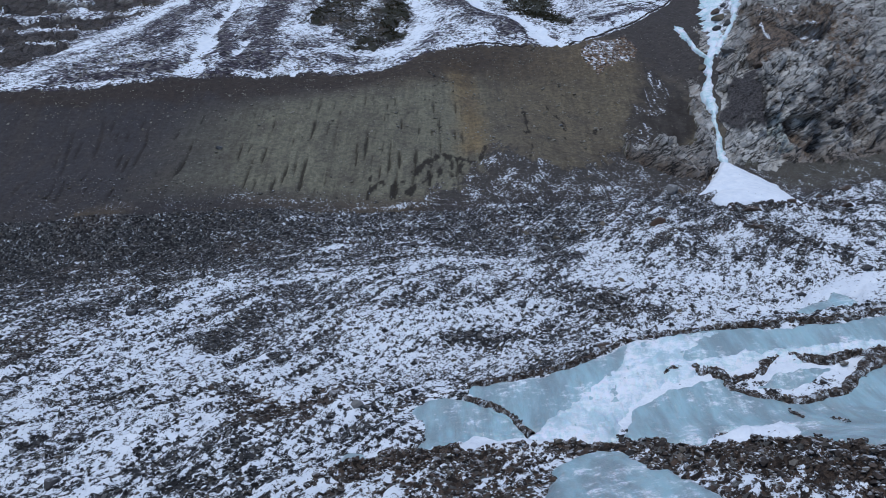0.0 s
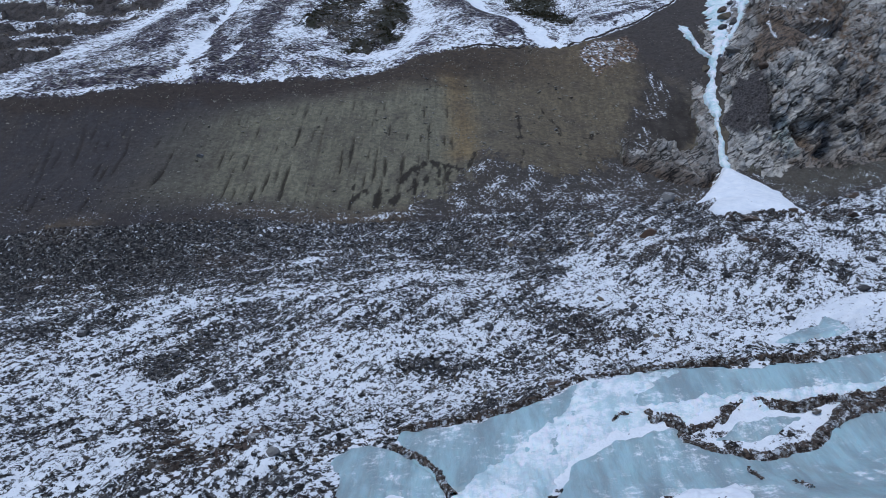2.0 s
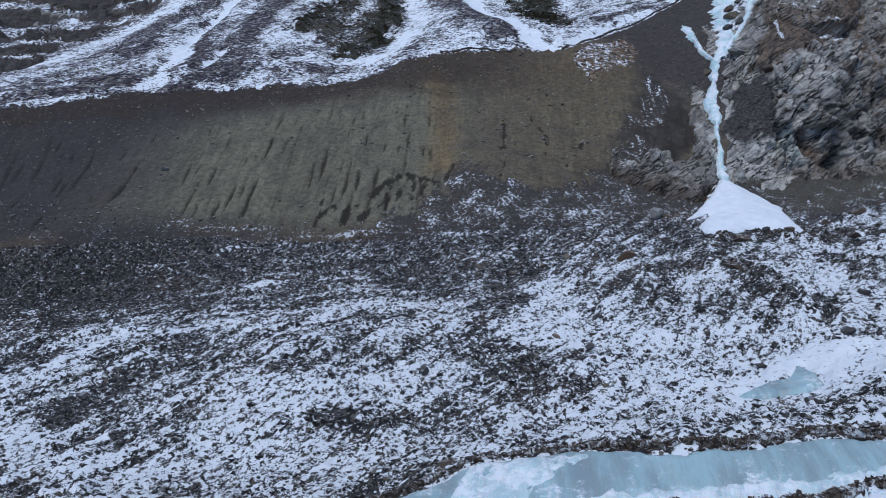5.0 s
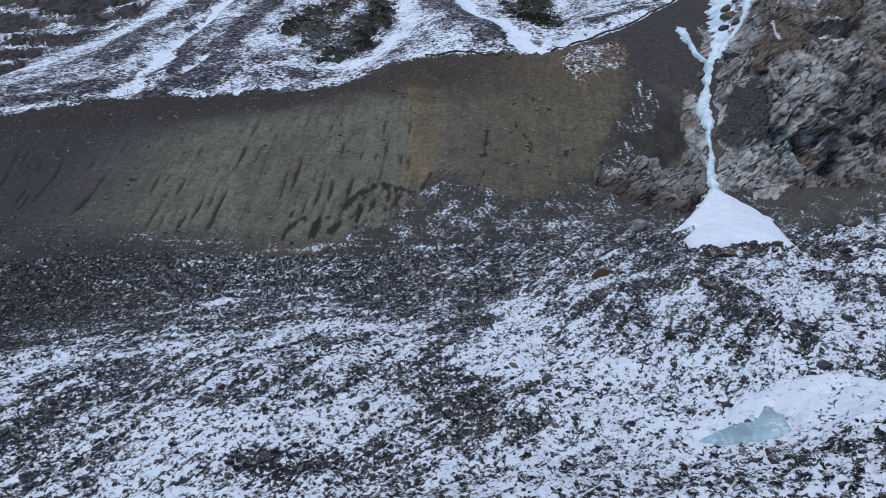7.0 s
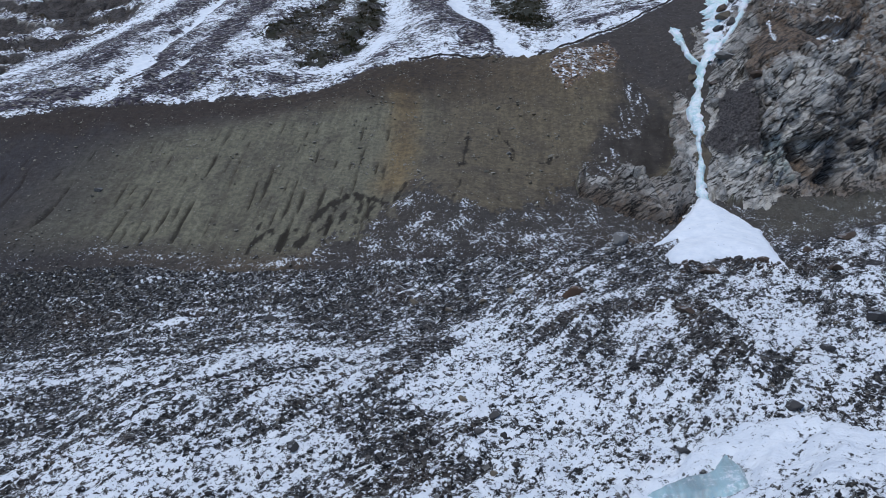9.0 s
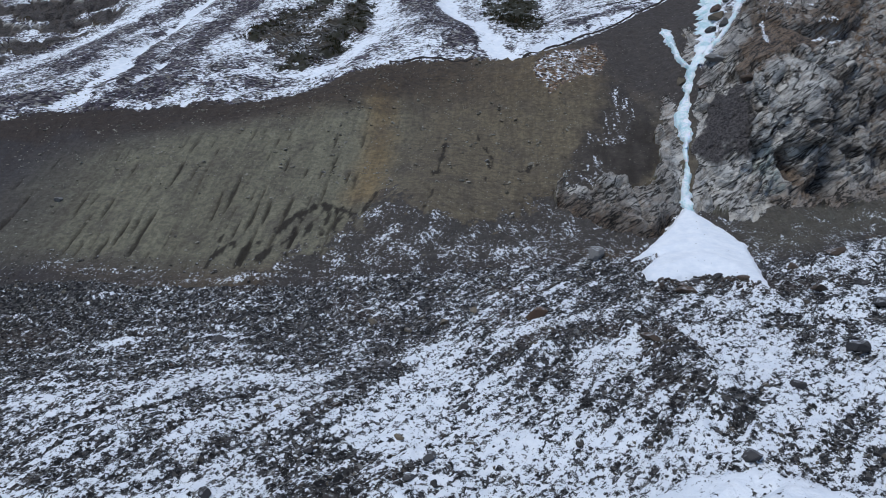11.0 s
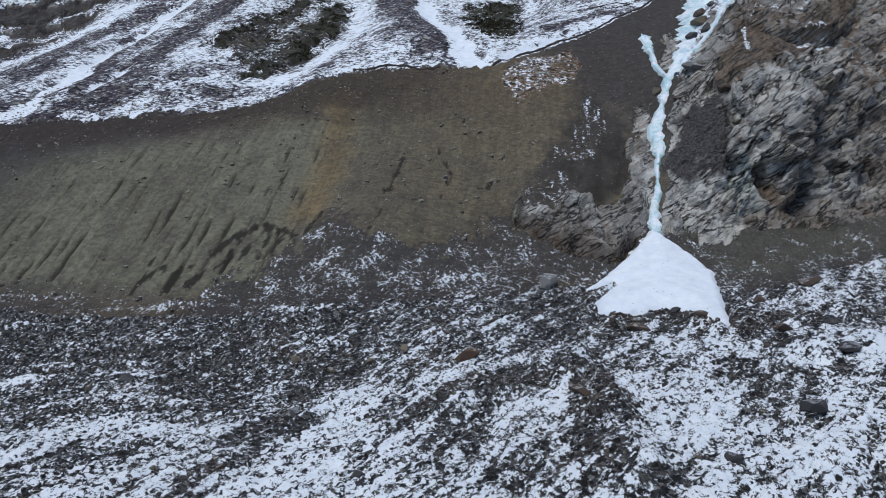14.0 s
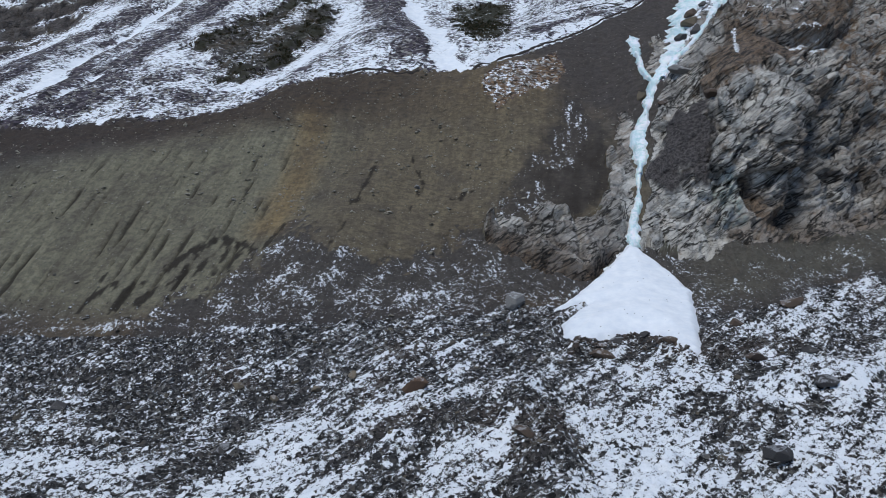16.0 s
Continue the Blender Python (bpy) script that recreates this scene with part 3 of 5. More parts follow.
GULLIES = (([(9, 392), (24, 346), (34, 308), (39, 290), (44, 282)], 4.0), ([(-98, 400), (-101, 372), (-98, 333), (-93, 300)], 2.6), ([(-93, 300), (-89, 275), (-88, 256)], 5.0),
           ([(-78, 300), (-76, 275)], 1.8), ([(50, 287), (62, 299), (76, 313)], 1.2))
CREST_SNOW = [(-120, 238), (-96, 244), (-78, 252), (-51, 260), (-34, 270), (-16, 280), (-4, 283), (10, 286), (30, 287), (48, 286)]
SEEPS = (([(-20, 206.3), (-14.3, 203.1), (-8.3, 207)], 1.3), ([(-8.3, 207), (-5.4, 213.2), (-0.5, 218.1)], 2.2), ([(-0.5, 218.1), (5.6, 216.4)], 2.0), ([(-4, 203), (-3.4, 213)], 1.4), ([(-1.5, 207), (-0.4, 217)], 1.4), ([(5, 208), (5.6, 217)], 1.3), ([(5.6, 216.4), (10.3, 212.6), (13.4, 220.2)], 1.8),
         ([(-14, 197), (-12.5, 206)], 1.6), ([(-9, 199), (-7, 209)], 1.5), ([(2, 208), (3, 217)], 1.3), ([(-21, 196), (-18, 207)], 1.0), ([(8.5, 205), (9.5, 214)], 1.0),
         ([(25.1, 213), (26.2, 226), (26.4, 239), (26.5, 255)], 0.55), ([(37.7, 231), (38.8, 243), (35.3, 250), (36.2, 258)], 0.55), ([(45, 235), (50, 240)], 0.9))
OCHRE = [(9.5, 222), (9.0, 239), (7.9, 255), (5, 269)]
# snowier (+) and barer (-) stretches of the debris: amount, width, line
COVER = (
    (0.2, 1.6, [(-49.3, 142.6), (-41.2, 145.1), (-27.7, 147.5), (-20.4, 153.5), (-6.5, 151.3), (14.4, 153.9)]),
    (0.16, 6, [(-8.4, 109.0), (2.9, 114.9), (9.9, 117.7), (13.4, 121.0)]),
    (-0.2, 3, [(-41.9, 136.0), (-32.3, 138.5), (-28.8, 140.5)]),
    (-0.3, 2.2, [(-4.0, 106.8), (1.0, 110.8), (10.1, 106.8)]),
    (0.22, 5, [(31.6, 160.6), (33.5, 147.2), (29.4, 135.8), (38.0, 130.0), (44.3, 125.4)]),
    (-0.3, 3, [(23.0, 154.5), (28.6, 158.6)]),
    (-0.26, 3, [(42.8, 152.0), (53.2, 160.8), (63.0, 161.8)]),
    (-0.12, 3, [(49.6, 148.6), (54.6, 142.6)]),
    (-0.34, 2.6, [(66.7, 157.4), (66.2, 142.9), (67.5, 134.4), (70.9, 131.4)]),
    (-0.12, 2.6, [(57.4, 136.5), (62.3, 129.4), (62.7, 123.5)]),
    (-0.3, 1.4, [(25.0, 129.6), (33.5, 128.0), (41.3, 123.4)]),
    (-0.2, 5, [(26.0, 117.0), (32.0, 121.9), (32.1, 115.9)]),
    (-0.3, 1.6, [(39.9, 114.7), (42.4, 111.2)]),
    (0.2, 6, [(46.1, 122.9), (57.5, 121.7), (62.8, 117.6)]),
    (0.2, 4, [(44.0, 117.0), (52.5, 114.5)]),
    (0.14, 6, [(67.9, 138.0), (80.4, 146.2), (87.1, 141.6)]),
    (-0.26, 2.5, [(39.3, 106.5), (44.6, 103.5), (50.2, 104.1), (57.1, 93.8), (64.4, 94.1)]),
    (0.5, 1.6, [(88.3, 172.5), (91.8, 167.7), (96.3, 164.8)]),
    (-0.26, 3, [(92.8, 180.1), (99.9, 179.6)]),
    (0.3, 3.2, [(34.4, 160.8), (33.9, 154.3), (33.4, 143.4), (31.9, 133.7)]),
    (0.2, 5, [(32.5, 131.2), (39.1, 130.4), (42.5, 133.1)]),
    (-0.3, 2.6, [(22.8, 151.6), (28.4, 153.4)]),
    (-0.12, 4, [(-14.7, 185.7), (-2.1, 188.1), (11.1, 178.1), (3.1, 174.6)]),
    (0.15, 2.5, [(-24.1, 151.4), (-11.7, 153.1), (0.5, 155.1), (15.1, 151.2), (16.6, 156.2)]),
    (0.2, 1.2, [(15.6, 197.5), (22.7, 199.5)]),
    (0.2, 1.3, [(23.4, 182.6), (29.4, 183.9)]),
    (-0.3, 2.2, [(63.8, 164.8), (58.8, 164.2), (50.5, 157.6)]),
    (-0.3, 2.6, [(67.6, 161.6), (69.2, 151.5), (69.6, 145.2)]),
    (-0.10, 2.4, [(57.8, 142.6), (63.0, 140.9), (63.4, 132.5)]),
    (0.2, 1.3, [(65.7, 167.3), (63.9, 157.1), (60.9, 147.0)]),
    (0.14, 5, [(73.6, 155.9), (80.8, 155.3), (82.1, 147.1)]),
    (-0.2, 4, [(91.7, 186.5), (93.7, 172.7)]),
    (0.3, 2.2, [(-55.8, 89.0), (-56.7, 104.4), (-53.9, 117.1), (-48.9, 128.9), (-43.7, 146.1)]),
    (0.2, 3, [(-39.0, 70.5), (-31.7, 73.8), (-26.3, 75.7)]),
    (-0.22, 4, [(-69.3, 111.8), (-68.7, 128.0), (-64.0, 140.3), (-57.4, 152.3)]),
    (-0.34, 2.6, [(-34.7, 89.8), (-29.3, 95.9), (-20.3, 78.6), (-22.6, 73.4)]),
    (-0.22, 3, [(-53.4, 85.0), (-43.4, 79.0)]),
    (-0.26, 2, [(-34.2, 126.8), (-36.3, 120.0), (-38.6, 115.5)]),
    (-0.22, 4, [(24.9, 119.9), (29.8, 113.1), (22.1, 105.6)]),
    (-0.25, 1.2, [(3.5, 108.3), (10.3, 108.6)]),
    (0.16, 3, [(-8.1, 110.0), (4.2, 116.3)]),
    (0.16, 3, [(-17.9, 100.9), (-11.8, 103.8), (-1.9, 98.5)]),
    (0.8, 0.5, [(-16.1, 61.2), (-9.3, 62.4), (-2.3, 65.6)]),
    (-0.25, 2.4, [(-17.3, 76.0), (-12.1, 82.4), (-5.5, 82.0)]),
    (-0.15, 12, [(-125, 163), (-85, 171), (-55, 178)]), (-0.14, 13, [(-120, 150), (-80, 160), (-45, 170)]), (-0.12, 9, [(-150, 170), (-90, 177), (-45, 184), (0, 186)]), (-0.10, 10, [(-30, 168), (0, 170), (25, 172)]), (0.2, 7, [(40, 112), (50, 111), (56, 108)]), (-0.15, 12, [(30, 180), (50, 181), (68, 184)]), (0.1, 12, [(35, 100), (55, 98)]), (0.07, 18, [(-50, 80), (-10, 95)]),
)

HUMPS = (([(-2, 107), (6, 109), (12, 103)], 0.9, 3.0), ([(49, 152), (56, 158), (64, 161)], 1.2, 4.0), ([(20, 135), (26, 150), (31, 163)], 0.8, 4.0), ([(-30, 93), (-22, 93), (-10, 78)], 0.9, 4.0),
         ([(20, 118), (32, 121), (42, 114)], 0.9, 3.0), (LIP, 1.2, 2.6), ([(100, 168), (112, 172)], 1.4, 5.0), ([(-62, 140), (-48, 150), (-36, 146)], 1.2, 4.0))
HILL_COVER = ((-0.34, 2.6, [(-103, 349), (-83, 291), (-74, 258), (-76, 247)]), (-0.3, 3.5, [(-117, 247), (-103, 251), (-90, 261), (-86, 280)]), (-0.30, 6, [(-73, 393), (-79, 353), (-73, 302), (-66, 264)]), (-0.28, 7, [(-2, 390), (8, 360), (28, 302)]), (-0.25, 5, [(-110, 262), (-92, 258), (-84, 255)]),
              (-0.2, 6, [(-112, 385), (-122, 340), (-112, 300)]), (0.2, 5, [(-144, 300), (-142, 340), (-126, 388)]), (0.25, 4, [(-27, 292), (-14, 297), (-6, 330), (-12, 380)]),
              (0.06, 4, [(56, 294), (70, 304), (84, 322)]), (-0.3, 3.5, [(64, 318), (73, 321), (82, 327)]), (-0.22, 4, [(-50, 276), (-44, 284), (-36, 280)]), (0.3, 5, [(-38, 342), (-32, 376)]))

# ---- the land as one fine grid, then cut into its parts ----
COLUMNS = np.concatenate([np.linspace(-420, -215, 24)[:-1], np.arange(-215, -165, 0.8), np.arange(-165, 54, 0.45), np.arange(54, 150, 0.3), np.arange(150, 165, 0.5), np.linspace(165.2, 420, 36)])
RUNS = (6, 8, 50, 56, 44, 56, 70, 90, 58, 76, 96, 90, 70, 72, 70, 20)
ROWS_AT = [k + (i / n if k != 2 else 1 - (1 - i / n) ** 2) for k, n in enumerate(RUNS) for i in range(n)] + [len(RUNS)]
ROWS_AT = np.array(ROWS_AT)
SY, SZ = sections(COLUMNS)
k = np.clip(ROWS_AT.astype(int), 0, len(NAMES) - 2)
f = (ROWS_AT - k)[:, None]
GY = SY[k] * (1 - f) + SY[k + 1] * f
GX = np.repeat(COLUMNS[None], len(ROWS_AT), 0)
GZ = ladder(SY, SZ, GY)
GS = np.repeat(ROWS_AT[:, None], len(COLUMNS), 1)
SMOOTH_Z = GZ.copy()
FLAT_X, FLAT_Y = GX.astype(np.float32), GY.astype(np.float32)


wob = 1.6 * field(6, 6, 3.0, 3)
cliff = smooth(depth_in(GX, GY, CLIFF) + wob, -0.6, 0.8)
knob = smooth(depth_in(GX, GY, KNOB) + 1.2 * wob + 1.0 * field(1.8, 1.8, 6.0, 3), -0.6, 0.8)
banks = np.zeros_like(GX)
for line in FALL_BANKS:
    banks = np.maximum(banks, smooth(2.2 - near_line(GX, GY, line) + 1.6 * wob + 1.2 * field(1.8, 1.8, 2.0, 3), -0.4, 0.6))
westrock = smooth(depth_in(GX, GY, WEST_ROCKS) + 4 * field(14, 14, 1.0, 3), -1, 2) * smooth(field(24, 15, 8.0, 3), -0.22, -0.02)
rock = np.maximum.reduce([cliff, knob, banks, westrock])
slab = smooth(depth_in(GX, GY, SCREE_SLAB) + 1.9 * wob + 1.6 * field(2, 2, 9.0, 3), -0.7, 0.9)
high_scree = smooth(depth_in(GX, GY, HIGH_SCREE) + 2 * wob + 1.5 * field(2, 2, 5.0, 3), -0.5, 1.2)
bare = np.maximum(slab, high_scree)
ground_w = 1 - smooth(GS, 8.9, 9.35)
hill_w = smooth(GS + 0.05 * wob + 0.07 * field(1.4, 1.4, 2.0, 3), 11.96, 12.04)
wall_w = (1 - ground_w) * (1 - hill_w)
talus = smooth(depth_in(GX, GY, TALUS) + 3.0 * wob + 6 * field(4.5, 7, 4.0, 3) + 5.5 * field(1.3, 1.3, 9.0, 3), -0.5, 0.5) * (1 - rock)
talus = np.maximum(talus, smooth(GX + wob, 54, 58) * (1 - smooth(GS + 0.05 * wob, 10.3, 10.4)) * (GS > 8.9) * (1 - rock))
dark_talus = smooth(depth_in(GX, GY, DARK_TALUS) + 3 * wob + 2.5 * field(3, 5, 2.0, 3), -3.5, 3) * (1 - rock)
snow_talus = np.maximum.reduce([smooth(4.5 - near_line(GX, GY, line) + 4 * field(3, 4, 8.0, 3), -4, 4) for line in SNOW_TALUS])
brown_slope = smooth(depth_in(GX, GY, BROWN_SLOPE) + 0.4 * wob, -0.4, 0.4)
hill_w = hill_w * (1 - brown_slope)
rib = smooth(depth_in(GX, GY, DARK_RIB) + 3 * field(9, 9, 4.0, 3), -1, 3)
shrubs = smooth(depth_in(GX, GY, DARK_SHRUBS) + 4 * field(8, 8, 6.0, 3), -1, 3)
grass = smooth(depth_in(GX, GY, GRASS) + 1.2 * wob + 0.8 * field(1.5, 1.5, 4.0, 3), -0.5, 0.5)
hill_w = np.maximum(hill_w, grass)
wall_w = (1 - ground_w) * (1 - hill_w)
ribs = np.maximum(*(smooth(4.5 - near_line(GX + 9 * field(14, 14, 7.0, 3), GY + 9 * field(14, 14, 9.0, 3), b) + 6 * field(5, 5, 4.0, 4), -2, 3) for b in RIB_BANDS))

# broad mounds, flow streaks and rubble on the glacier
along, across = GY * 0.848 + GX * 0.53, GX * 0.848 - GY * 0.53
streak = fbm(across / 3.2, along / 16, 2.0, 3)
band = field(22, 3.6, 5.0, 3)
west = smooth(GY + 0.5 * fbm(GX / 20, GY / 20) * 20, 138, 158) * (1 - smooth(GX, 5, 30))
flow = streak * (1 - west) + band * west
mound = field(19, 19, 1.0, 4)
rubble = np.abs(perlin(GX / 1.1, GY / 1.1, 2.0)) + 0.6 * np.abs(perlin(GX / 0.55, GY / 0.55, 4.0))
near_ice = np.zeros_like(GX)
for o in ICE_OUTLINES.values():
    near_ice = np.maximum(near_ice, smooth(depth_in(GX, GY, o), -2.5, 0.5))
bed = smooth(2.2 - near_line(GX, GY, SNOW_BED), -1.2, 0.6)
bank = smooth(depth_in(GX, GY, SNOW_BANK) + 1.0 * wob + 0.8 * field(1.2, 1.2, 3.0, 3), -0.8, 0.8)
bank *= 1 - smooth(depth_in(GX, GY, ICE_OUTLINES["pool"]), -1.5, 0.3)
soft = np.maximum(np.maximum(bed, bank), 0.8 * near_ice)
dz = np.maximum(ground_w, talus) * (0.9 * mound * (1 - 0.8 * near_ice) + 0.75 * flow * (1 - near_ice) + (1.0 * rubble + 0.6 * np.abs(perlin(GX / 2.6, GY / 2.6, 6.0)) - 0.36) * (1 - soft))
crag = np.zeros_like(GX)
for line in DEBRIS_BANDS:
    crag = np.maximum(crag, smooth(1.05 - near_line(GX, GY, line) + 0.35 * wob, -0.8, 0.6))
dz += 0.7 * crag * (0.5 + rubble)
spine = near_line(GX, GY, [(64, 173), (66, 158), (68.5, 144), (70, 132)])
dz += ground_w * 1.7 * (1 - smooth(spine, 0.5, 5.0)) * (0.8 + 0.5 * field(4, 6, 3.0, 3))
for line, high, wide in HUMPS:
    dz += ground_w * high * (1 - smooth(near_line(GX, GY, line), 0.4, wide)) * (0.8 + 0.6 * field(4, 4, 5.0, 3))
dz += bank * (0.7 + 0.7 * field(4, 3, 6.0, 3))

on_cone = smooth(depth_in(GX, GY, CONE), -0.4, 1.6)
dz = dz * (1 - on_cone) - 0.9 * on_cone

# runnels, slumps and the worn brow of the moraine
fall_x = GX + 0.25 * np.clip(-70 - GX, 0, 60) * (GY - 200) / 40 + 0.8 * perlin(GX / 5, GY / 9)
lane = np.floor(fall_x / 2.4)
offset = _perm[lane.astype(np.int32) & 255] / 255.0
gap = np.abs(fall_x / 2.4 - lane - 0.3 - 0.4 * offset) * 2.4
reach = smooth(perlin(lane * 3.7 + 0.5, (GY - SY[10]) / 10 + 9 * offset, 3.0), -0.02, 0.4) * smooth(offset, 0.2, 0.6)
runnel = smooth((0.12 + 0.42 * offset) * reach + 0.14 * field(1.3, 1.6, 1.0, 4) - gap, -0.22, 0.22) * (reach > 0.02)
lower = smooth(GY - SY[9], 3, 10) * (1 - smooth(GY - SY[11], -6, 4))
side = 1 - smooth(GX, 2, 14)
dz += wall_w * (1 - rock) * (1 - talus) * (0.9 * field(15, 26, 7.0, 4) + 0.22 * field(2.0, 2.6, 1.0, 2) - 0.6 * runnel * lower * side - 0.1 * runnel * (1 - lower * side) + 0.7 * smooth(GS, 11.35, 11.7) * field(3.2, 2.4, 6.0, 2))
brow = smooth(3.0 - near_line(GX, GY, CREST_SNOW), -1, 2)
fan = np.exp(-((GX + 112 + 0.12 * (GY - 300)) / 20) ** 2) * smooth(GY, 258, 330) * 5 + np.exp(-((GX - 8) / 16) ** 2) * smooth(GY, 292, 350) * 3.5 + np.exp(-((GX + 62) / 12) ** 2) * smooth(GY, 275, 330) * 3
gully = np.zeros_like(GX)
for line, width in GULLIES:
    gully = np.maximum(gully, smooth(width - near_line(GX, GY, line), -width, width))
dz += hill_w * (fan - 1.6 * gully)
dz += 0.5 * brow * hill_w
dz += hill_w * (1 - rock) * (0.9 * field(13, 17, 9.0, 4) + 0.30 * field(2.2, 2.2, 2.0, 4) + rib * (2.2 + 1.6 * field(6, 6, 3.0, 4)) + 0.8 * shrubs)
GZ = GZ + dz

fall_bed = np.zeros_like(GX)
for line, width in FALL_LINES.values():
    fall_bed = np.maximum(fall_bed, 1 - smooth(near_line(GX, GY, [c[:2] for c in line]), width, width + 2.5))
GZ -= 0.8 * fall_bed
# crags: ledges along the foliation, blocks and clefts, pushed out along the face
ty = np.stack([np.gradient(GX, axis=1), np.gradient(GY, axis=1), np.gradient(SMOOTH_Z, axis=1)], -1)
tx = np.stack([np.gradient(GX, axis=0), np.gradient(GY, axis=0), np.gradient(SMOOTH_Z, axis=0)], -1)
nrm = np.cross(ty, tx)
nrm /= np.linalg.norm(nrm, axis=-1)[..., None]
q = rock > 0.01
px, py, pz = GX[q], GY[q], GZ[q]
wx, wy, wz = (1.5 * fbm(px / 7, py / 7, pz / 7 + o, 3) for o in (0.0, 20.0, 40.0))
dip = np.radians(16 + 28 * (1 - smooth(px + 2 * wx, 114, 126)) * smooth(px, 90, 98))
f1, f2, f3 = (px - 100 + wx) * np.cos(dip) + (pz - 50 + wz) * np.sin(dip), (pz - 50 + wz) * np.cos(dip) - (px - 100 + wx) * np.sin(dip) - 0.2 * (py - 240), py + wy
hA, eA = blocks(f1 / 15, f2 / 7, f3 / 12, 1, 1.0)
hB, eB = blocks(f1 / 8.5, f2 / 2.3, f3 / 8, 2, 0.8)
hC, eC = blocks(f1 / 3.6, f2 / 0.9, f3 / 3.6, 3)
saw = f2 / 3.1 + 0.9 * fbm(px / 9, py / 9, pz / 9, 3)
ledge = saw - np.floor(saw)
cleft = np.clip(1 - np.abs(perlin((px + 0.35 * pz + 1.5 * wx) / 9, py / 22, pz / 40)) * 7, 0, 1) ** 1.3
slits = smooth(fbm(f1 / 5, f2 / 5, f3 / 5, 2), -0.05, 0.25)
push = 3.2 * hA + 1.6 * hB + 0.25 * hC + 1.0 * (ledge**1.5 - 0.4) - 1.8 * cleft + 0.26 * fbm(px / 1.6, py / 1.6, pz / 1.6, 4, 0.6)
groove = np.clip(1 - np.abs(perlin(f1 / 6.5, f2 / 1.25, f3 / 7)) * 5, 0, 1) ** 1.5 * smooth(fbm(f1 / 6, f2 / 4, f3 / 6 + 9, 2), -0.15, 0.2)
push -= 0.5 * (1 - smooth(eA, 0.0, 0.06)) + 0.35 * (1 - smooth(eB, 0.0, 0.08)) * slits + 0.8 * groove
corner = near_line(px, py, CORNER)
east = smooth(depth_in(px, py, CORNER + [(150, 225), (200, 250), (200, 300)]), -0.3, 0.5)
push += 2.2 * (1 - east) * (1 - smooth(corner, 1, 9)) - 4.2 * east * (1 - smooth(corner, 0.5, 7))
push += 2.8 * fbm(px / 22, py / 22, pz / 22, 2)
shelf = near_line(px, py, LEDGE_FOOT)
above = smooth(depth_in(px, py, LEDGE_FOOT + [(160, 320), (115, 300)]), -0.4, 0.4)
push += 3.2 * above * (1 - smooth(shelf, 2, 10)) - 1.2 * (1 - above) * (1 - smooth(shelf, 1, 4))
cave = smooth(depth_in(px, py, CAVE) + wx, -0.8, 1.2)
notch = smooth(depth_in(px, py, NOTCH) + 0.4 * wx, -0.3, 0.5)
push -= 2.4 * cave + 2.2 * notch
kn = knob[q]
roof = near_line(px, py, [(55, 222), (60, 218), (66, 214.5), (71, 212), (77.5, 211), (82, 220)])
roof = kn * (2.0 * smooth(roof, 2.2, 3.2) * (1 - smooth(roof, 3.5, 9)) - 2.2 * (1 - smooth(roof, 1.6, 2.6)))
push = push * (1 - 0.5 * np.maximum(banks[q], 0.6 * kn)) * (1 - 0.85 * bare[q]) + kn * 2.0 + roof
push *= 1 - 0.9 * fall_bed[q]
for a, g in zip((0, 1, 2), (GX, GY, GZ)):
    g[q] += rock[q] * push * nrm[q][:, a]

# cover: snow, wet or dark, brown or ochre; tone: the olive of the fresh till
snow = np.full_like(GX, 0.5)
g_snow = 0.455 + 0.22 * mound + 0.46 * flow - 0.16 * smooth(GS, 8.1, 9.0) - 0.05 * smooth(-GX, 40, 80) + 0.06 * smooth(-GY, -135, -100) + 0.07 * smooth(GX, 15, 40)
for amount, width, line in COVER:
    g_snow += 1.1 * amount * smooth(width - near_line(GX, GY, line) + 2.0 * field(5, 5, 12.0, 3), -0.7 * width, 0.6 * width)
g_snow = np.minimum(np.maximum(g_snow, 0.24 - 0.16 * smooth(-GX, 20, 60) * smooth(GY, 140, 160)), 0.63 + 0.12 * field(6, 6, 8.0, 2))
g_snow += 1.5 * bed + 0.26 * bank - 0.55 * crag * (1 - bank)
near_bank = smooth(62 - GY + 0.1 * GX, -3, 4) * smooth(GX, -14, -2)
g_snow -= 0.14 * near_bank
h_snow = 0.54 + 0.26 * field(13, 22, 3.0, 4) + 0.16 * brow * smooth(field(9, 9, 5.0, 3), -0.2, 0.2) - 0.3 * rib - 0.4 * ribs - 0.3 * shrubs - 0.22 * grass - 0.05 * smooth(-GX, 60, 110)
for amount, width, line in HILL_COVER:
    h_snow += amount * smooth(width - near_line(GX, GY, line) + 3.0 * field(6, 8, 12.0, 3), -0.7 * width, 0.6 * width)
for line, width in GULLIES:
    h_snow += 0.6 * smooth(width * (0.75 + 0.9 * perlin(GX / 14, GY / 14, 3.0)) - near_line(GX, GY, line) + 2.6 * field(5, 7, 2.0, 4), -1.2, 1.6)
w_snow = 0.26 * smooth(depth_in(GX, GY, TALUS) + 4 * field(3, 6, 3.0, 3), -9, 0) + 0.46 * (1 - smooth(GY - SY[9] + 9 * field(8, 8, 1.0, 3), 0, 10)) - 0.06 + 0.58 * snow_talus * dark_talus * np.clip(0.72 + 0.9 * field(1.6, 5, 3.0, 3), 0.3, 1.1)
w_snow += 0.12 * smooth(field(4, 12, 6.0, 3), 0.1, 0.5) * smooth(GX, 40, 70)
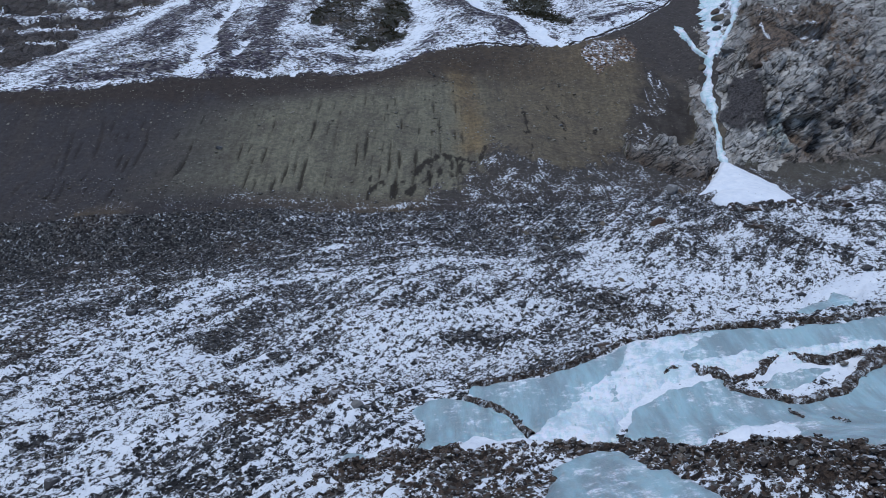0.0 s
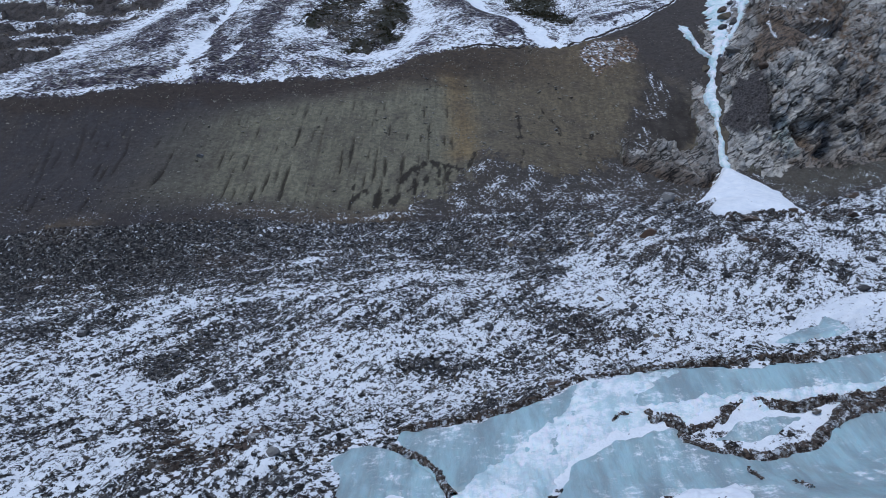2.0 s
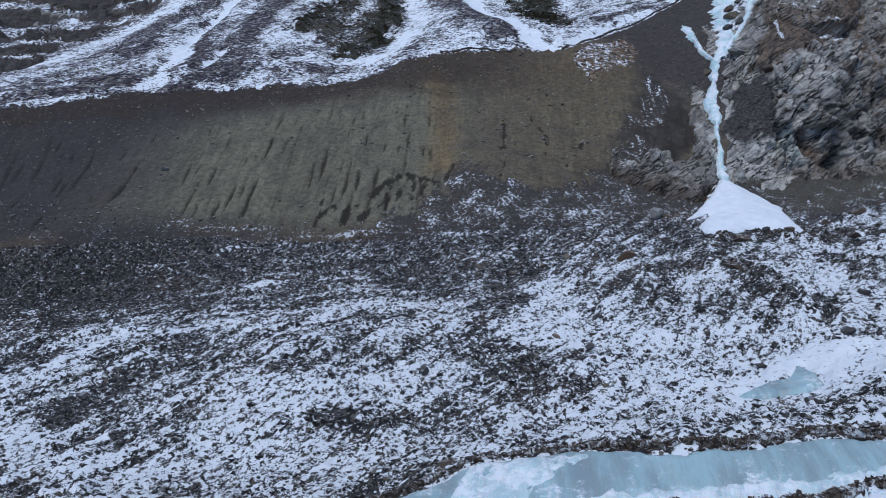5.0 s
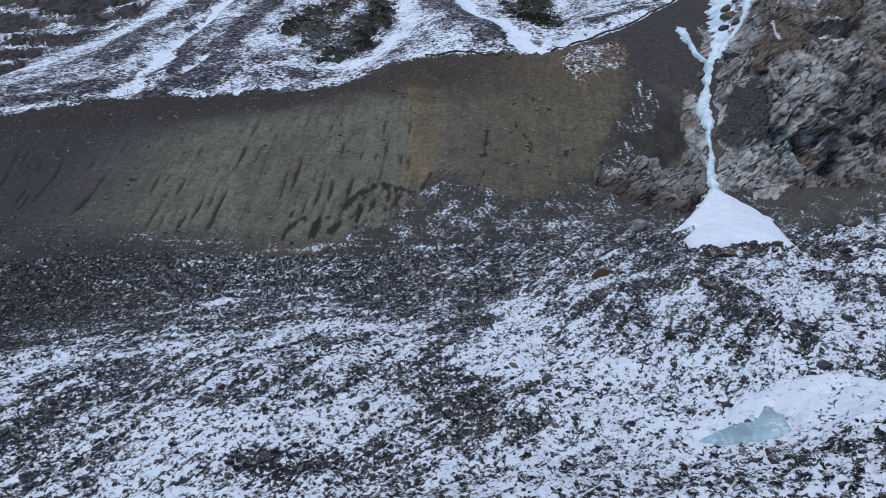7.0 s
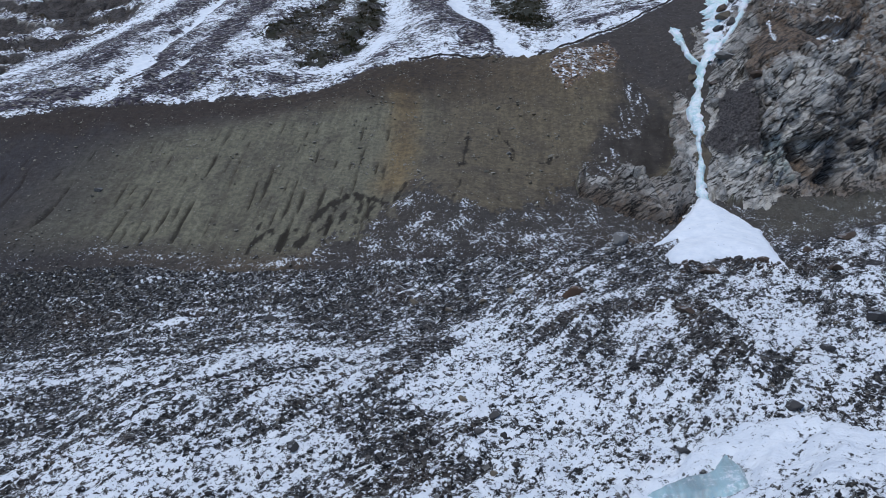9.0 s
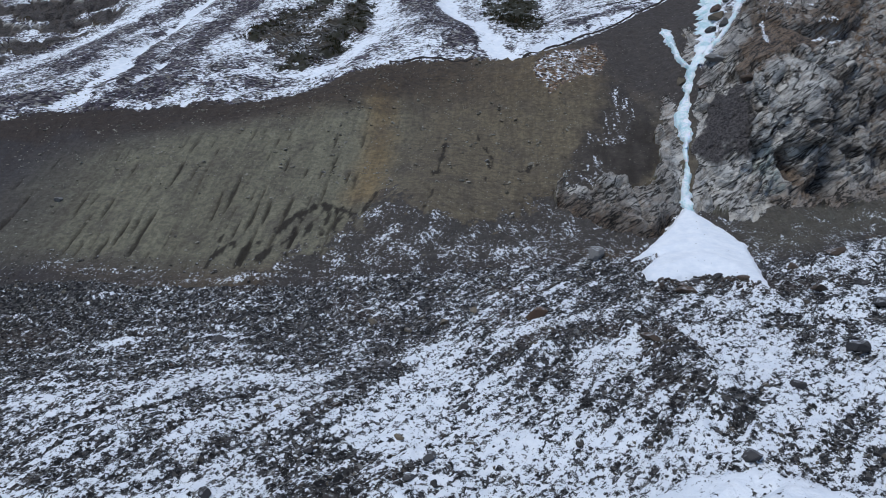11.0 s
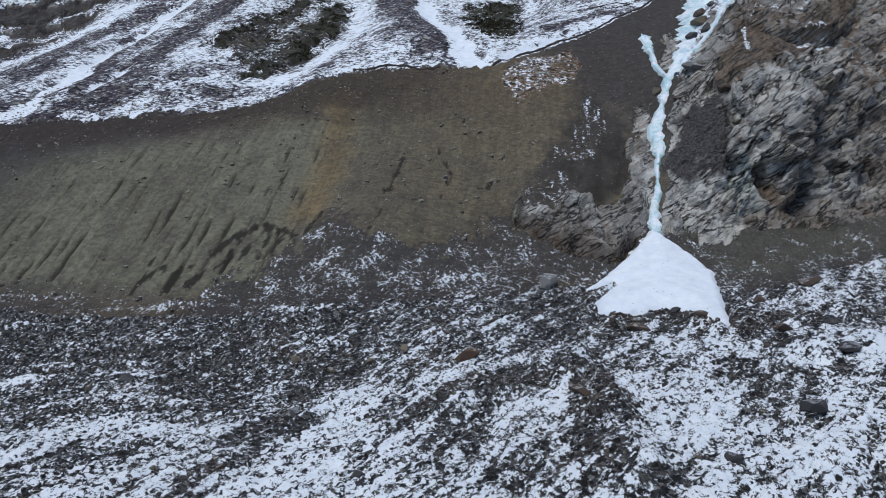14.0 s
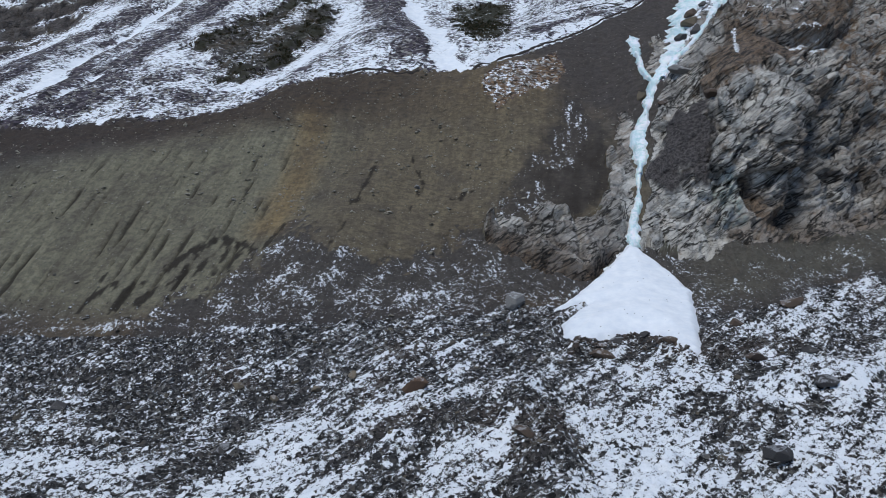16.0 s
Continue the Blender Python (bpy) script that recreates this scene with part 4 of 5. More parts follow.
t_snow = 0.31 + 0.16 * smooth(depth_in(GX, GY, TALUS) + 5 * field(5, 5, 3.0, 3), 0, 20) + 0.34 * field(5, 5, 8.0, 3) - 0.12 * smooth(GX, 94, 102)
w_snow = w_snow * (1 - talus) + t_snow * talus
r_snow = 0.0 + 0.10 * smooth(GY, 255, 290) + 0.36 * smooth(2.2 - near_line(GX, GY, [(122, 293), (131, 299), (143, 309)]) + wob, -1, 2) + 0.5 * smooth(0.7 - near_line(GX, GY, [(115.1, 276), (113.8, 265)]) + 0.4 * wob, -0.5, 0.5) + 0.5 * smooth(0.7 - near_line(GX, GY, [(126.8, 273.6), (134, 278), (139.7, 282.6)]) + 0.5 * wob, -0.5, 0.5) + 0.22 * smooth(8 - np.hypot(GX - 60, GY - 227), 0, 6) + 0.04 * westrock
snow = g_snow * ground_w + w_snow * wall_w + h_snow * hill_w
snow = np.where(rock > 0.5, r_snow, snow)
wet = np.zeros_like(GX)
for line, width in SEEPS:
    wet = np.maximum(wet, 0.9 * smooth(0.55 * width - near_line(GX, GY, line) + 2.4 * field(1.6, 5.5, 5.0, 4) - 0.1, -0.1, 0.5))
wet = np.maximum(wet, runnel * lower * side * 0.85 * smooth(GX, -130, -70))
wet = np.maximum(wet, 0.66 * dark_talus * (1 - 0.6 * snow_talus) * np.clip(0.8 + 0.8 * field(3, 6, 9.0, 3), 0.3, 1.1))
wet = np.maximum(wet * (1 - talus), 0.0) * wall_w + hill_w * np.maximum.reduce([ribs, shrubs, 0.6 * rib])
wet = np.where(rock > 0.5, np.maximum(slab, 0.85 * westrock), wet)
ochre = wall_w * smooth(3.6 - near_line(GX, GY, OCHRE) + 2 * field(6, 9, 2.0, 3), -4, 4) * 0.7
ochre += ground_w * np.clip(crag + near_bank + 0.7 * smooth(9 - np.hypot(GX + 17, GY - 80), 0, 5) + 0.35 * smooth(mound, 0.1, 0.5), 0, 1)
ochre += hill_w * np.clip(0.9 * grass + 0.5 * rib * smooth(field(10, 10, 3.0, 2), 0, 0.2), 0, 1)
ochre = np.where(rock > 0.5, smooth(depth_in(GX, GY, RUST_BAND) + 2 * wob, -3, 2) + 0.5 * banks + 0.9 * westrock + 0.5 * knob * (1 - smooth(GY - SY[10], -6, 2)), ochre)
tone = smooth(GY - SY[9], 2, 12) * (1 - smooth(GY - SY[12], -26, -9)) * smooth(GX + 5 * field(12, 12, 2.0, 3), -92, -46) * (1 - 0.75 * smooth(GX, -2, 25)) * 0.95
tone *= (1 - 0.85 * dark_talus) * (1 - 0.95 * talus)
east_tone = smooth(GX + 8 * field(14, 14, 5.0, 3), -75, 15) * (0.75 + 0.25 * smooth(GX, 10, 50)) * (1 - 0.85 * smooth(GX + 0.6 * GY + 6 * field(9, 9, 4.0, 3), 222, 246))
east_tone *= (1 - 0.75 * dark_talus) * (1 - 0.95 * talus)
slab_tone, pale_tone = np.zeros_like(GX), smooth(depth_in(GX, GY, PALE_SLAB) + wob, -1.5, 2)
pale_tone = np.maximum(pale_tone, smooth(depth_in(GX, GY, PALE_TOP) + wob, -1, 1))
for line in KNOB_PALE:
    pale_tone = np.maximum(pale_tone, smooth(2.0 - near_line(GX, GY, line) + 1.5 * wob, -0.8, 0.8))
# east face and ledge darker rock; corner recess and cave shaded in the colour
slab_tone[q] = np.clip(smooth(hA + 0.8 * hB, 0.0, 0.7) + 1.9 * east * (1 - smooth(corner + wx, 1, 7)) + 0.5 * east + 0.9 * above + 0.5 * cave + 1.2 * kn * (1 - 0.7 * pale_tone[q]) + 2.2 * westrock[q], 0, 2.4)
brown_rock, stained = np.zeros_like(GX), np.zeros_like(GX)
kb = near_line(px, py, [(55, 222), (60, 218), (66, 214.5), (71, 212), (77.5, 211), (82, 220)])
brown_rock[q] = np.clip(high_scree[q] + 1.0 * notch + 0.8 * above * smooth(fbm(px / 5, py / 5, pz / 5, 3), -0.25, 0.15) + 0.9 * kn * (1 - smooth(kb + wx, 1.5, 4.5))
                        + 0.7 * smooth(1.6 - corner + wx, -1, 1) + 0.6 * cave * smooth(fbm(px / 4, py / 4, pz / 1.5, 3), -0.1, 0.2) + 0.3 * westrock[q] + 0.65 * (px > 104) * (1 - smooth(py - 229 - 0.42 * (px - 111) + 2 * wx, 2, 8)) + 0.35 * kn * smooth(fbm(px / 4, py / 4, pz / 3, 3), -0.1, 0.3), 0, 1)
stained[q] = smooth(depth_in(px, py, STAIN) + 0.8 * wx, -1, 1)
tone += wall_w * talus * (0.10 + 0.26 * smooth(GX, 90, 100))
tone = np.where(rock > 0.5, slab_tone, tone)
east_tone = np.where(rock > 0.5, pale_tone, east_tone)
brown_rock = np.where(rock > 0.5, brown_rock, wall_w * smooth(GS + 0.25 * field(12, 6, 3.0, 3), 11.25, 11.6) * (1 - smooth(GX, 10, 50)))

BAND = np.where(rock > 0.5, 3, np.where(hill_w > 0.5, 2, np.where(GS >= 8.999, 1, 0)))


def cut_land(name, which, material, label, category="", kind="structure"):
    """The faces of the grid that belong to one kind of ground, as a mesh of their own."""
    b = BAND
    face = b[:-1, :-1] == which
    i, j = np.nonzero(face)
    w = GX.shape[1]
    quads = np.stack([i * w + j, i * w + j + 1, (i + 1) * w + j + 1, (i + 1) * w + j], 1)
    used, quads = np.unique(quads, return_inverse=True)
    quads = quads.reshape(-1, 4)
    pts = np.stack([g.ravel()[used] for g in (GX, GY, GZ)], 1)
    me = grid_mesh(name, pts, quads)
    for att, cs in (("cover", (snow, wet, ochre)), ("tone", (tone, east_tone, brown_rock)), ("stain", (stained, stained, stained))):
        if att == "stain" and which != 3:
            continue
        col = np.ones((len(used), 4), np.float32)
        for n, c in enumerate(cs):
            col[:, n] = np.clip(c.ravel()[used], -1, 3)
        me.attributes.new(att, "FLOAT_COLOR", "POINT").data.foreach_set("color", col.ravel())
    me.materials.append(material)
    return tagged(new(name, me), label, category, kind=kind)


def grid_mesh(name, pts, quads, flat=False):
    me = bpy.data.meshes.new(name)
    me.vertices.add(len(pts))
    me.vertices.foreach_set("co", np.ascontiguousarray(pts, np.float32).ravel())
    n = quads.shape[1]
    me.loops.add(quads.size)
    me.loops.foreach_set("vertex_index", np.ascontiguousarray(quads, np.int32).ravel())
    me.polygons.add(len(quads))
    me.polygons.foreach_set("loop_start", np.arange(0, quads.size, n, dtype=np.int32))
    me.polygons.foreach_set("loop_total", np.full(len(quads), n, np.int32))
    me.update(calc_edges=True)
    me.polygons.foreach_set("use_smooth", np.full(len(quads), not flat))
    return me


ground = cut_land("ground", 0, DEBRIS, "debris-covered glacier, grey rubble under thin broken snow", "ground")
moraine = cut_land("moraine_wall", 1, TILL, "steep bare olive-grey moraine wall cut by dark runnels", "moraine")
hillside = cut_land("hillside", 2, SLOPE, "snow-dusted talus fans and dark heath above the moraine", "hillside")
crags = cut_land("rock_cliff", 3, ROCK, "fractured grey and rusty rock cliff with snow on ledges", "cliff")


def top_of(x, y):
    """Height of the finished land at plan points."""
    x, y = np.atleast_1d(x).astype(float), np.atleast_1d(y).astype(float)
    j = np.clip(np.searchsorted(COLUMNS, x), 1, len(COLUMNS) - 1)
    j = np.where(np.abs(COLUMNS[j - 1] - x) < np.abs(COLUMNS[j] - x), j - 1, j)
    return np.array([np.interp(b, GY[:, a], GZ[:, a]) for a, b in zip(j, y)])


def part(name, me, material, parent=None, label=""):
    ob = new(name, me)
    if material:
        me.materials.clear()
        me.materials.append(material)
    ob.parent = parent
    return tagged(ob, label)


def patch(name, outline, cell, height, material, label, category, group=""):
    """A skin of ice or snow that lies over the land inside an outline. height(x, y, depth): metres above the smooth land."""
    xs, ys = [p[0] for p in outline], [p[1] for p in outline]
    gx, gy = np.meshgrid(np.arange(min(xs) - 1.5, max(xs) + 1.5, cell), np.arange(min(ys) - 1.5, max(ys) + 1.5, cell))
    d = depth_in(gx, gy, outline) + 0.55 * fbm(gx / 2.2, gy / 2.2, 7.0, 4)
    z = lay(gx.ravel(), gy.ravel()).reshape(gx.shape) + height(gx, gy, d)
    keep = d > -0.9
    face = keep[:-1, :-1] & keep[1:, :-1] & keep[:-1, 1:] & keep[1:, 1:]
    i, j = np.nonzero(face)
    w = gx.shape[1]
    quads = np.stack([i * w + j, i * w + j + 1, (i + 1) * w + j + 1, (i + 1) * w + j], 1)
    used, quads = np.unique(quads, return_inverse=True)
    me = grid_mesh(name, np.stack([gx.ravel()[used], gy.ravel()[used], z.ravel()[used]], 1), quads.reshape(-1, 4))
    me.materials.append(material)
    return tagged(new(name, me), label, category, group)


def ice_height(x, y, d):
    return -0.9 + 1.25 * smooth(d, -0.9, 0.5) + 0.16 * fbm(x / 1.4, y / 6, 1.0, 4) + 0.25 * fbm(x / 5, y / 5, 2.0, 3)


def pool_height(x, y, d):
    return ice_height(x, y, d) + 0.5 * smooth(d, -0.9, 0.3)


for key, o in ICE_OUTLINES.items():
    patch("ice_wall", o, 0.22, pool_height if key == "pool" else ice_height, ICE, "bare blue glacier ice wall frosted with snow", "ice", "ice walls of the glacier")


DRIFT = [(7.9, 65.1), (9.7, 68.7), (12.1, 70.2), (14.8, 72.9), (18.3, 75.5), (20.5, 80.9), (25.3, 81.2), (31.7, 79.8), (28.1, 76.8), (26, 75.4), (30.4, 75.5), (37.3, 75.3), (46, 75.1), (57, 76.5),
         (57, 73.6), (45.8, 73.3), (37, 73), (30.4, 73), (26, 72.6), (22.9, 72.4), (19.5, 70.4), (17, 67.8), (15.8, 63.4)]


def drift_height(x, y, d):
    return -0.45 + 1.0 * smooth(d, -0.9, 1.1) + 0.32 * fbm(x / 2.0, y / 3.5, 1.0, 4) + 0.25 * fbm(x / 5, y / 5, 2.0, 3) + 0.3 * fbm(x / 0.8, y / 0.8, 6.0, 3)


patch("snow_drift", [(22.5, 60.2), (25.4, 63.6), (28, 64.2), (31.3, 64.6), (31.5, 59.5), (27, 61.5)], 0.22, drift_height, OLD_SNOW, "small white snow patch at the foot of the ice wall", "snow")
patch("snow_drift", DRIFT, 0.22, drift_height, DRIFTED, "white snow drift lying in the channel between ice walls", "snow")


def cone_height(x, y, d):
    return -1.2 + 1.9 * smooth(d, -0.9, 1.6) + 1.5 * smooth(d, 0, 9) + 0.12 * fbm(x / 5, y / 5, 2.0, 4)


patch("snow_cone", CONE, 0.35, cone_height, OLD_SNOW, "clean white avalanche snow cone below the frozen waterfall", "snow")


# ---- frozen waterfall ----
def ice_ribbon(name, line, material, parent, lift=0.5):
    """A lobed ribbon of ice down a line of (x, y, half-width)."""
    line = np.array(line, float)
    t = np.concatenate([[0], np.cumsum(np.hypot(*np.diff(line[:, :2], axis=0).T))])
    q = np.arange(0, t[-1], 0.35)
    c = np.stack([np.interp(q, t, line[:, n]) for n in range(3)], 1)
    c[:, 0] += 0.5 * fbm(q / 9, 3.3, 1.0, 2)
    d = np.gradient(c[:, :2], axis=0)
    d /= np.linalg.norm(d, axis=1)[:, None] + 1e-9
    side = np.stack([d[:, 1], -d[:, 0]], 1)
    s = np.linspace(-1, 1, 17)
    left, right = (0.72 * c[:, 2] * np.clip(1 + 0.9 * fbm(q / 4, o, 2.0, 3) + 0.7 * fbm(q / 1.3, o + 3, 2.0, 3), 0.25, 2) for o in (9.1, 19.4))
    reach = np.where(s[None] < 0, left[:, None], right[:, None]) * s
    gx = c[:, None, 0] + side[:, None, 0] * reach
    gy = c[:, None, 1] + side[:, None, 1] * reach
    base = top_of(gx.ravel(), gy.ravel()).reshape(gx.shape)
    k = np.ones(9) / 9
    mid = np.convolve(np.pad(base[:, 6:11].mean(1), 4, "edge"), k, "valid")
    z = 0.3 * base + 0.7 * mid[:, None] + lift * (1 - s**4) - 0.7 * np.abs(s) ** 5 + 0.35 * np.abs(perlin(gx / 0.6, gy / 3.0, 3.0)) + 0.45 * fbm(gx / 2.2, gy / 1.6, 1.0, 4)
    gy = gy - 0.5 * (1 - s**2)
    i, j = np.meshgrid(np.arange(len(q) - 1), np.arange(16), indexing="ij")
    a = (i * 17 + j).ravel()
    me = grid_mesh(name, np.stack([gx.ravel(), gy.ravel(), z.ravel()], 1), np.stack([a, a + 1, a + 18, a + 17], 1)[:, ::-1])
    return part(name, me, material, parent)


fall = tagged(new("frozen_waterfall"), "frozen waterfall of white and pale blue ice down a rock gully", "waterfall")
for key, (line, width) in FALL_LINES.items():
    ice_ribbon(key, line, FALL_ICE, fall, 0.6 if key == "middle_step" else 0.4)


# ---- stones ----
def ball(level):
    bm = bmesh.new()
    bmesh.ops.create_icosphere(bm, subdivisions=level, radius=1.0)
    v = np.array([p.co[:] for p in bm.verts])
    t = np.array([[p.index for p in f.verts] for f in bm.faces])
    bm.free()
    return v, t


def boulder_shape(seed, level=3, cuts=9, rough=0.07):
    """An angular block: a ball cut flat by random planes, then worn."""
    rng = np.random.RandomState(seed)
    v, t = ball(level)
    for _ in range(cuts):
        n = rng.normal(size=3)
        n /= np.linalg.norm(n)
        h = rng.uniform(0.4, 0.78)
        over = np.maximum(v @ n - h, 0)
        v = v - over[:, None] * n
    if rough:
        v = v * (1 + rough * fbm(v[:, 0] * 2.5 + seed, v[:, 1] * 2.5, v[:, 2] * 2.5, 3))[:, None]
    return v, t


def turn_of(rng, tilt=0.5):
    return np.array(Euler((rng.normal() * tilt, rng.normal() * tilt, rng.uniform(0, 6.28))).to_matrix())


SHAPES = [boulder_shape(s, 1, 6, 0) for s in range(8)]


def scatter(name, xs, ys, sizes, material, parent, seed, zs=None):
    """Loose stones past counting, as one mesh."""
    rng = np.random.RandomState(seed)
    zs = top_of(xs, ys) if zs is None else zs
    verts, tris, at = [], [], 0
    for x, y, z, s in zip(xs, ys, zs, sizes):
        v, t = SHAPES[rng.randint(8)]
        v = (v * (s * rng.uniform(0.7, 1.3), s * rng.uniform(0.6, 1.1), s * rng.uniform(0.35, 0.7))) @ turn_of(rng, 0.35).T + (x, y, z + 0.12 * s)
        verts.append(v)
        tris.append(t + at)
        at += len(v)
    me = grid_mesh(name, np.concatenate(verts), np.concatenate(tris), flat=True)
    return tagged(part(name, me, material, parent), kind="stuff")


def drop_points(n, seed, x0, x1, y0, y1, weight):
    rng = np.random.RandomState(seed)
    xs, ys = rng.uniform(x0, x1, n * 4), rng.uniform(y0, y1, n * 4)
    w = weight(xs, ys)
    ok = rng.uniform(size=n * 4) < w
    return xs[ok][:n], ys[ok][:n]


def clear_of_ice(x, y):
    w = np.ones(np.shape(x))
    for o in list(ICE_OUTLINES.values()) + [CONE, SNOW_BANK]:
        w *= depth_in(x, y, o) < -0.2
    return w * (near_line(x, y, SNOW_BED) > 1.8)


def bareness(x, y):
    """How stony the ground is: 0 under closed snow, 1 where it lies bare."""
    j = np.clip(np.searchsorted(COLUMNS, x), 0, len(COLUMNS) - 1)
    out = np.array([np.interp(b, GY[::4, a], snow[::4, a]) for a, b in zip(j, y)])
    return np.clip(1.25 - 1.75 * out, 0.06, 1)


def on_glacier(x, y):
    return clear_of_ice(x, y) * bareness(x, y)


def sized(n, seed, lo, hi, power=2.6):
    u = np.random.RandomState(seed).uniform(size=n)
    return (lo ** (1 - power) + u * (hi ** (1 - power) - lo ** (1 - power))) ** (1 / (1 - power))


TILL_STONE = stone_material("till_stone", True, (0.13, 0.115, 0.09), (0.28, 0.25, 0.19), (0.4, 0.37, 0.3), 0.1)
xs, ys = drop_points(18000, 11, -75, 100, 44, 128, on_glacier)
scatter("rubble", xs, ys, sized(len(xs), 12, 0.10, 0.55, 2.9), RUBBLE, ground, 13)
xs, ys = drop_points(13000, 21, -110, 125, 125, 200, on_glacier)
scatter("far_rubble", xs, ys, sized(len(xs), 22, 0.12, 0.75, 2.9), RUBBLE, ground, 23)
xs, ys = drop_points(9000, 31, -16, 52, 40, 76,
                     lambda x, y: clear_of_ice(x, y) * np.clip(np.maximum.reduce([1.5 - k * near_line(x, y, b) for b, k in zip(DEBRIS_BANDS, (0.45, 0.4))]), 0, 1))
scatter("ridge_rubble", xs, ys, sized(len(xs), 32, 0.11, 0.5, 2.8), BROWN_RUBBLE, ground, 33)
brow_line = [(-4, 75.5), (2.8, 78.5), (10.7, 78), (16.4, 79.6), (20.8, 82.8), (26, 82.8), (31, 82.4), (36, 80.6), (42, 79.8), (49, 80.2), (60, 80.2), (68, 83)]
xs, ys = drop_points(2200, 41, -6, 70, 72, 92, lambda x, y: clear_of_ice(x, y) * np.clip(1.4 - 0.7 * near_line(x, y, brow_line), 0, 1))
scatter("brow_rubble", xs, ys, sized(len(xs), 42, 0.11, 0.5, 2.8), BROWN_RUBBLE, ground, 43)
xs, ys = drop_points(420, 45, 70, 92, 173, 190, lambda x, y: np.clip(1.3 - 0.5 * near_line(x, y, LIP), 0, 1))
scatter("lip_rubble", xs, ys, sized(len(xs), 46, 0.2, 0.9, 2.6), BROWN_RUBBLE, ground, 47)
xs, ys = drop_points(1100, 51, -130, 85, 186, 285, lambda x, y: (depth_in(x, y, CONE) < 0) * (depth_in(x, y, KNOB) < 0) * 0.6)
scatter("moraine_stones", xs, ys, sized(len(xs), 52, 0.14, 0.8, 2.5), TILL_STONE, moraine, 53)
xs, ys = drop_points(1300, 55, -130, 62, 225, 284, lambda x, y: np.clip(2.2 * fbm(x / 6, y / 6, 11.0, 3), 0, 1))
scatter("embedded_stones", xs, ys, sized(len(xs), 56, 0.25, 0.9, 3.0), TILL_STONE, moraine, 57)



def ridge_material():
    """Brown stony dirt that melts out of the ice, with scraps of snow."""
    m, nt, b = shader("brown_dirt", 0.9, 0.25)
    co = place(nt)
    base = mix(nt, maths(nt, "MULTIPLY", grain(nt, co, 6, 5), 0.5), stone_colour(nt, co, 3.6, (1.8, 1.3, 1.0)), (0.05, 0.038, 0.03, 1))
    white = step(nt, grain(nt, co, 0.9, 8, 0.8), 0.50, 0.58)
    nt.links.new(mix(nt, white, base, SNOW), b.inputs["Base Color"])
    relief(nt, b, (cells(nt, co, 3.6, 0), 0.3, 0.9), (grain(nt, co, 3, 8, 0.75), 0.4, 0.9))
    return m


DIRT = ridge_material()


def dirt_ridge(line, half, high, seed):
    """A low hump of dirt on the ice, with its stones as one joined part."""
    line = np.array(line, float)
    t = np.concatenate([[0], np.cumsum(np.hypot(*np.diff(line, axis=0).T))])
    q = np.arange(0, t[-1], 0.25)
    c = np.stack([np.interp(q, t, line[:, n]) for n in range(2)], 1)
    c += 0.6 * np.stack([fbm(q / 3, seed + 1.5, 0.5, 3), fbm(q / 3, seed + 7.5, 0.5, 3)], 1)
    d = np.gradient(c, axis=0)
    d /= np.linalg.norm(d, axis=1)[:, None]
    s = np.linspace(-1, 1, 9)
    wide = half * np.clip(1 + 1.0 * fbm(q / 2, seed + 4.5, 0.5, 4), 0.3, 2)[:, None]
    gx, gy = c[:, :1] + d[:, 1:] * s * wide, c[:, 1:] - d[:, :1] * s * wide
    base = lay(gx.ravel(), gy.ravel()).reshape(gx.shape)
    z = base + 0.1 + (high + 0.3) * (1 - s**2) + 0.3 * (np.abs(perlin(gx / 0.7, gy / 0.7, 1.0)) - 0.2) - 0.5 * np.abs(s) ** 6
    i, j = np.meshgrid(np.arange(len(q) - 1), np.arange(8), indexing="ij")
    a = (i * 9 + j).ravel()
    me = grid_mesh("dirt_ridge", np.stack([gx.ravel(), gy.ravel(), z.ravel()], 1), np.stack([a, a + 1, a + 10, a + 9], 1)[:, ::-1])
    me.materials.append(DIRT)
    ob = tagged(new("dirt_ridge", me), "brown stony dirt ridge melted out along the ice", "dirt", "dirt ridges on the ice")
    rng = np.random.RandomState(int(seed))
    k = rng.randint(0, len(q), int(len(q) * 3.5))
    off = rng.normal(0, 0.45 * half, len(k))
    xs, ys = c[k, 0] + d[k, 1] * off, c[k, 1] - d[k, 0] * off
    hump = lay(xs, ys) + 0.1 + (high + 0.3) * (1 - np.minimum(1, np.abs(off) / half) ** 2)
    scatter("rubble", xs, ys, sized(len(k), int(seed) + 1, 0.07, 0.34, 2.6), BROWN_RUBBLE, ob, int(seed) + 2, hump)


dirt_ridge([(22.5, 73.4), (25.2, 73.9), (28.4, 73.0), (28.9, 70.1), (31, 68.4), (34.8, 67.7), (38.4, 68.4), (40.9, 70.1), (42.9, 71.7), (46, 73.2)], 0.62, 0.22, 301)
dirt_ridge([(29, 71.3), (32.1, 72.3), (32.9, 73.2), (35.9, 73.6), (39.4, 72.9), (45.3, 73.3), (54, 74.6)], 0.55, 0.2, 311)
dirt_ridge([(2.4, 74.0), (5, 71.6), (6.9, 69.2), (8.2, 65.4)], 0.4, 0.25, 321)
dirt_ridge([(2.6, 77.8), (10.7, 77.6), (16.4, 79.2), (20.8, 82.2), (26, 82.2), (31, 81.8), (36, 80), (42, 79.2), (49, 79.6), (60, 79.6), (66, 82)], 0.34, 0.12, 331)
dirt_ridge([(41.2, 70.4), (43.4, 71.9), (47.5, 72.2)], 1.1, 0.3, 341)
dirt_ridge([(32.4, 66.2), (32.8, 64.2)], 0.3, 0.12, 351)
dirt_ridge([(34.8, 63.2), (35.3, 61.2)], 0.34, 0.12, 361)

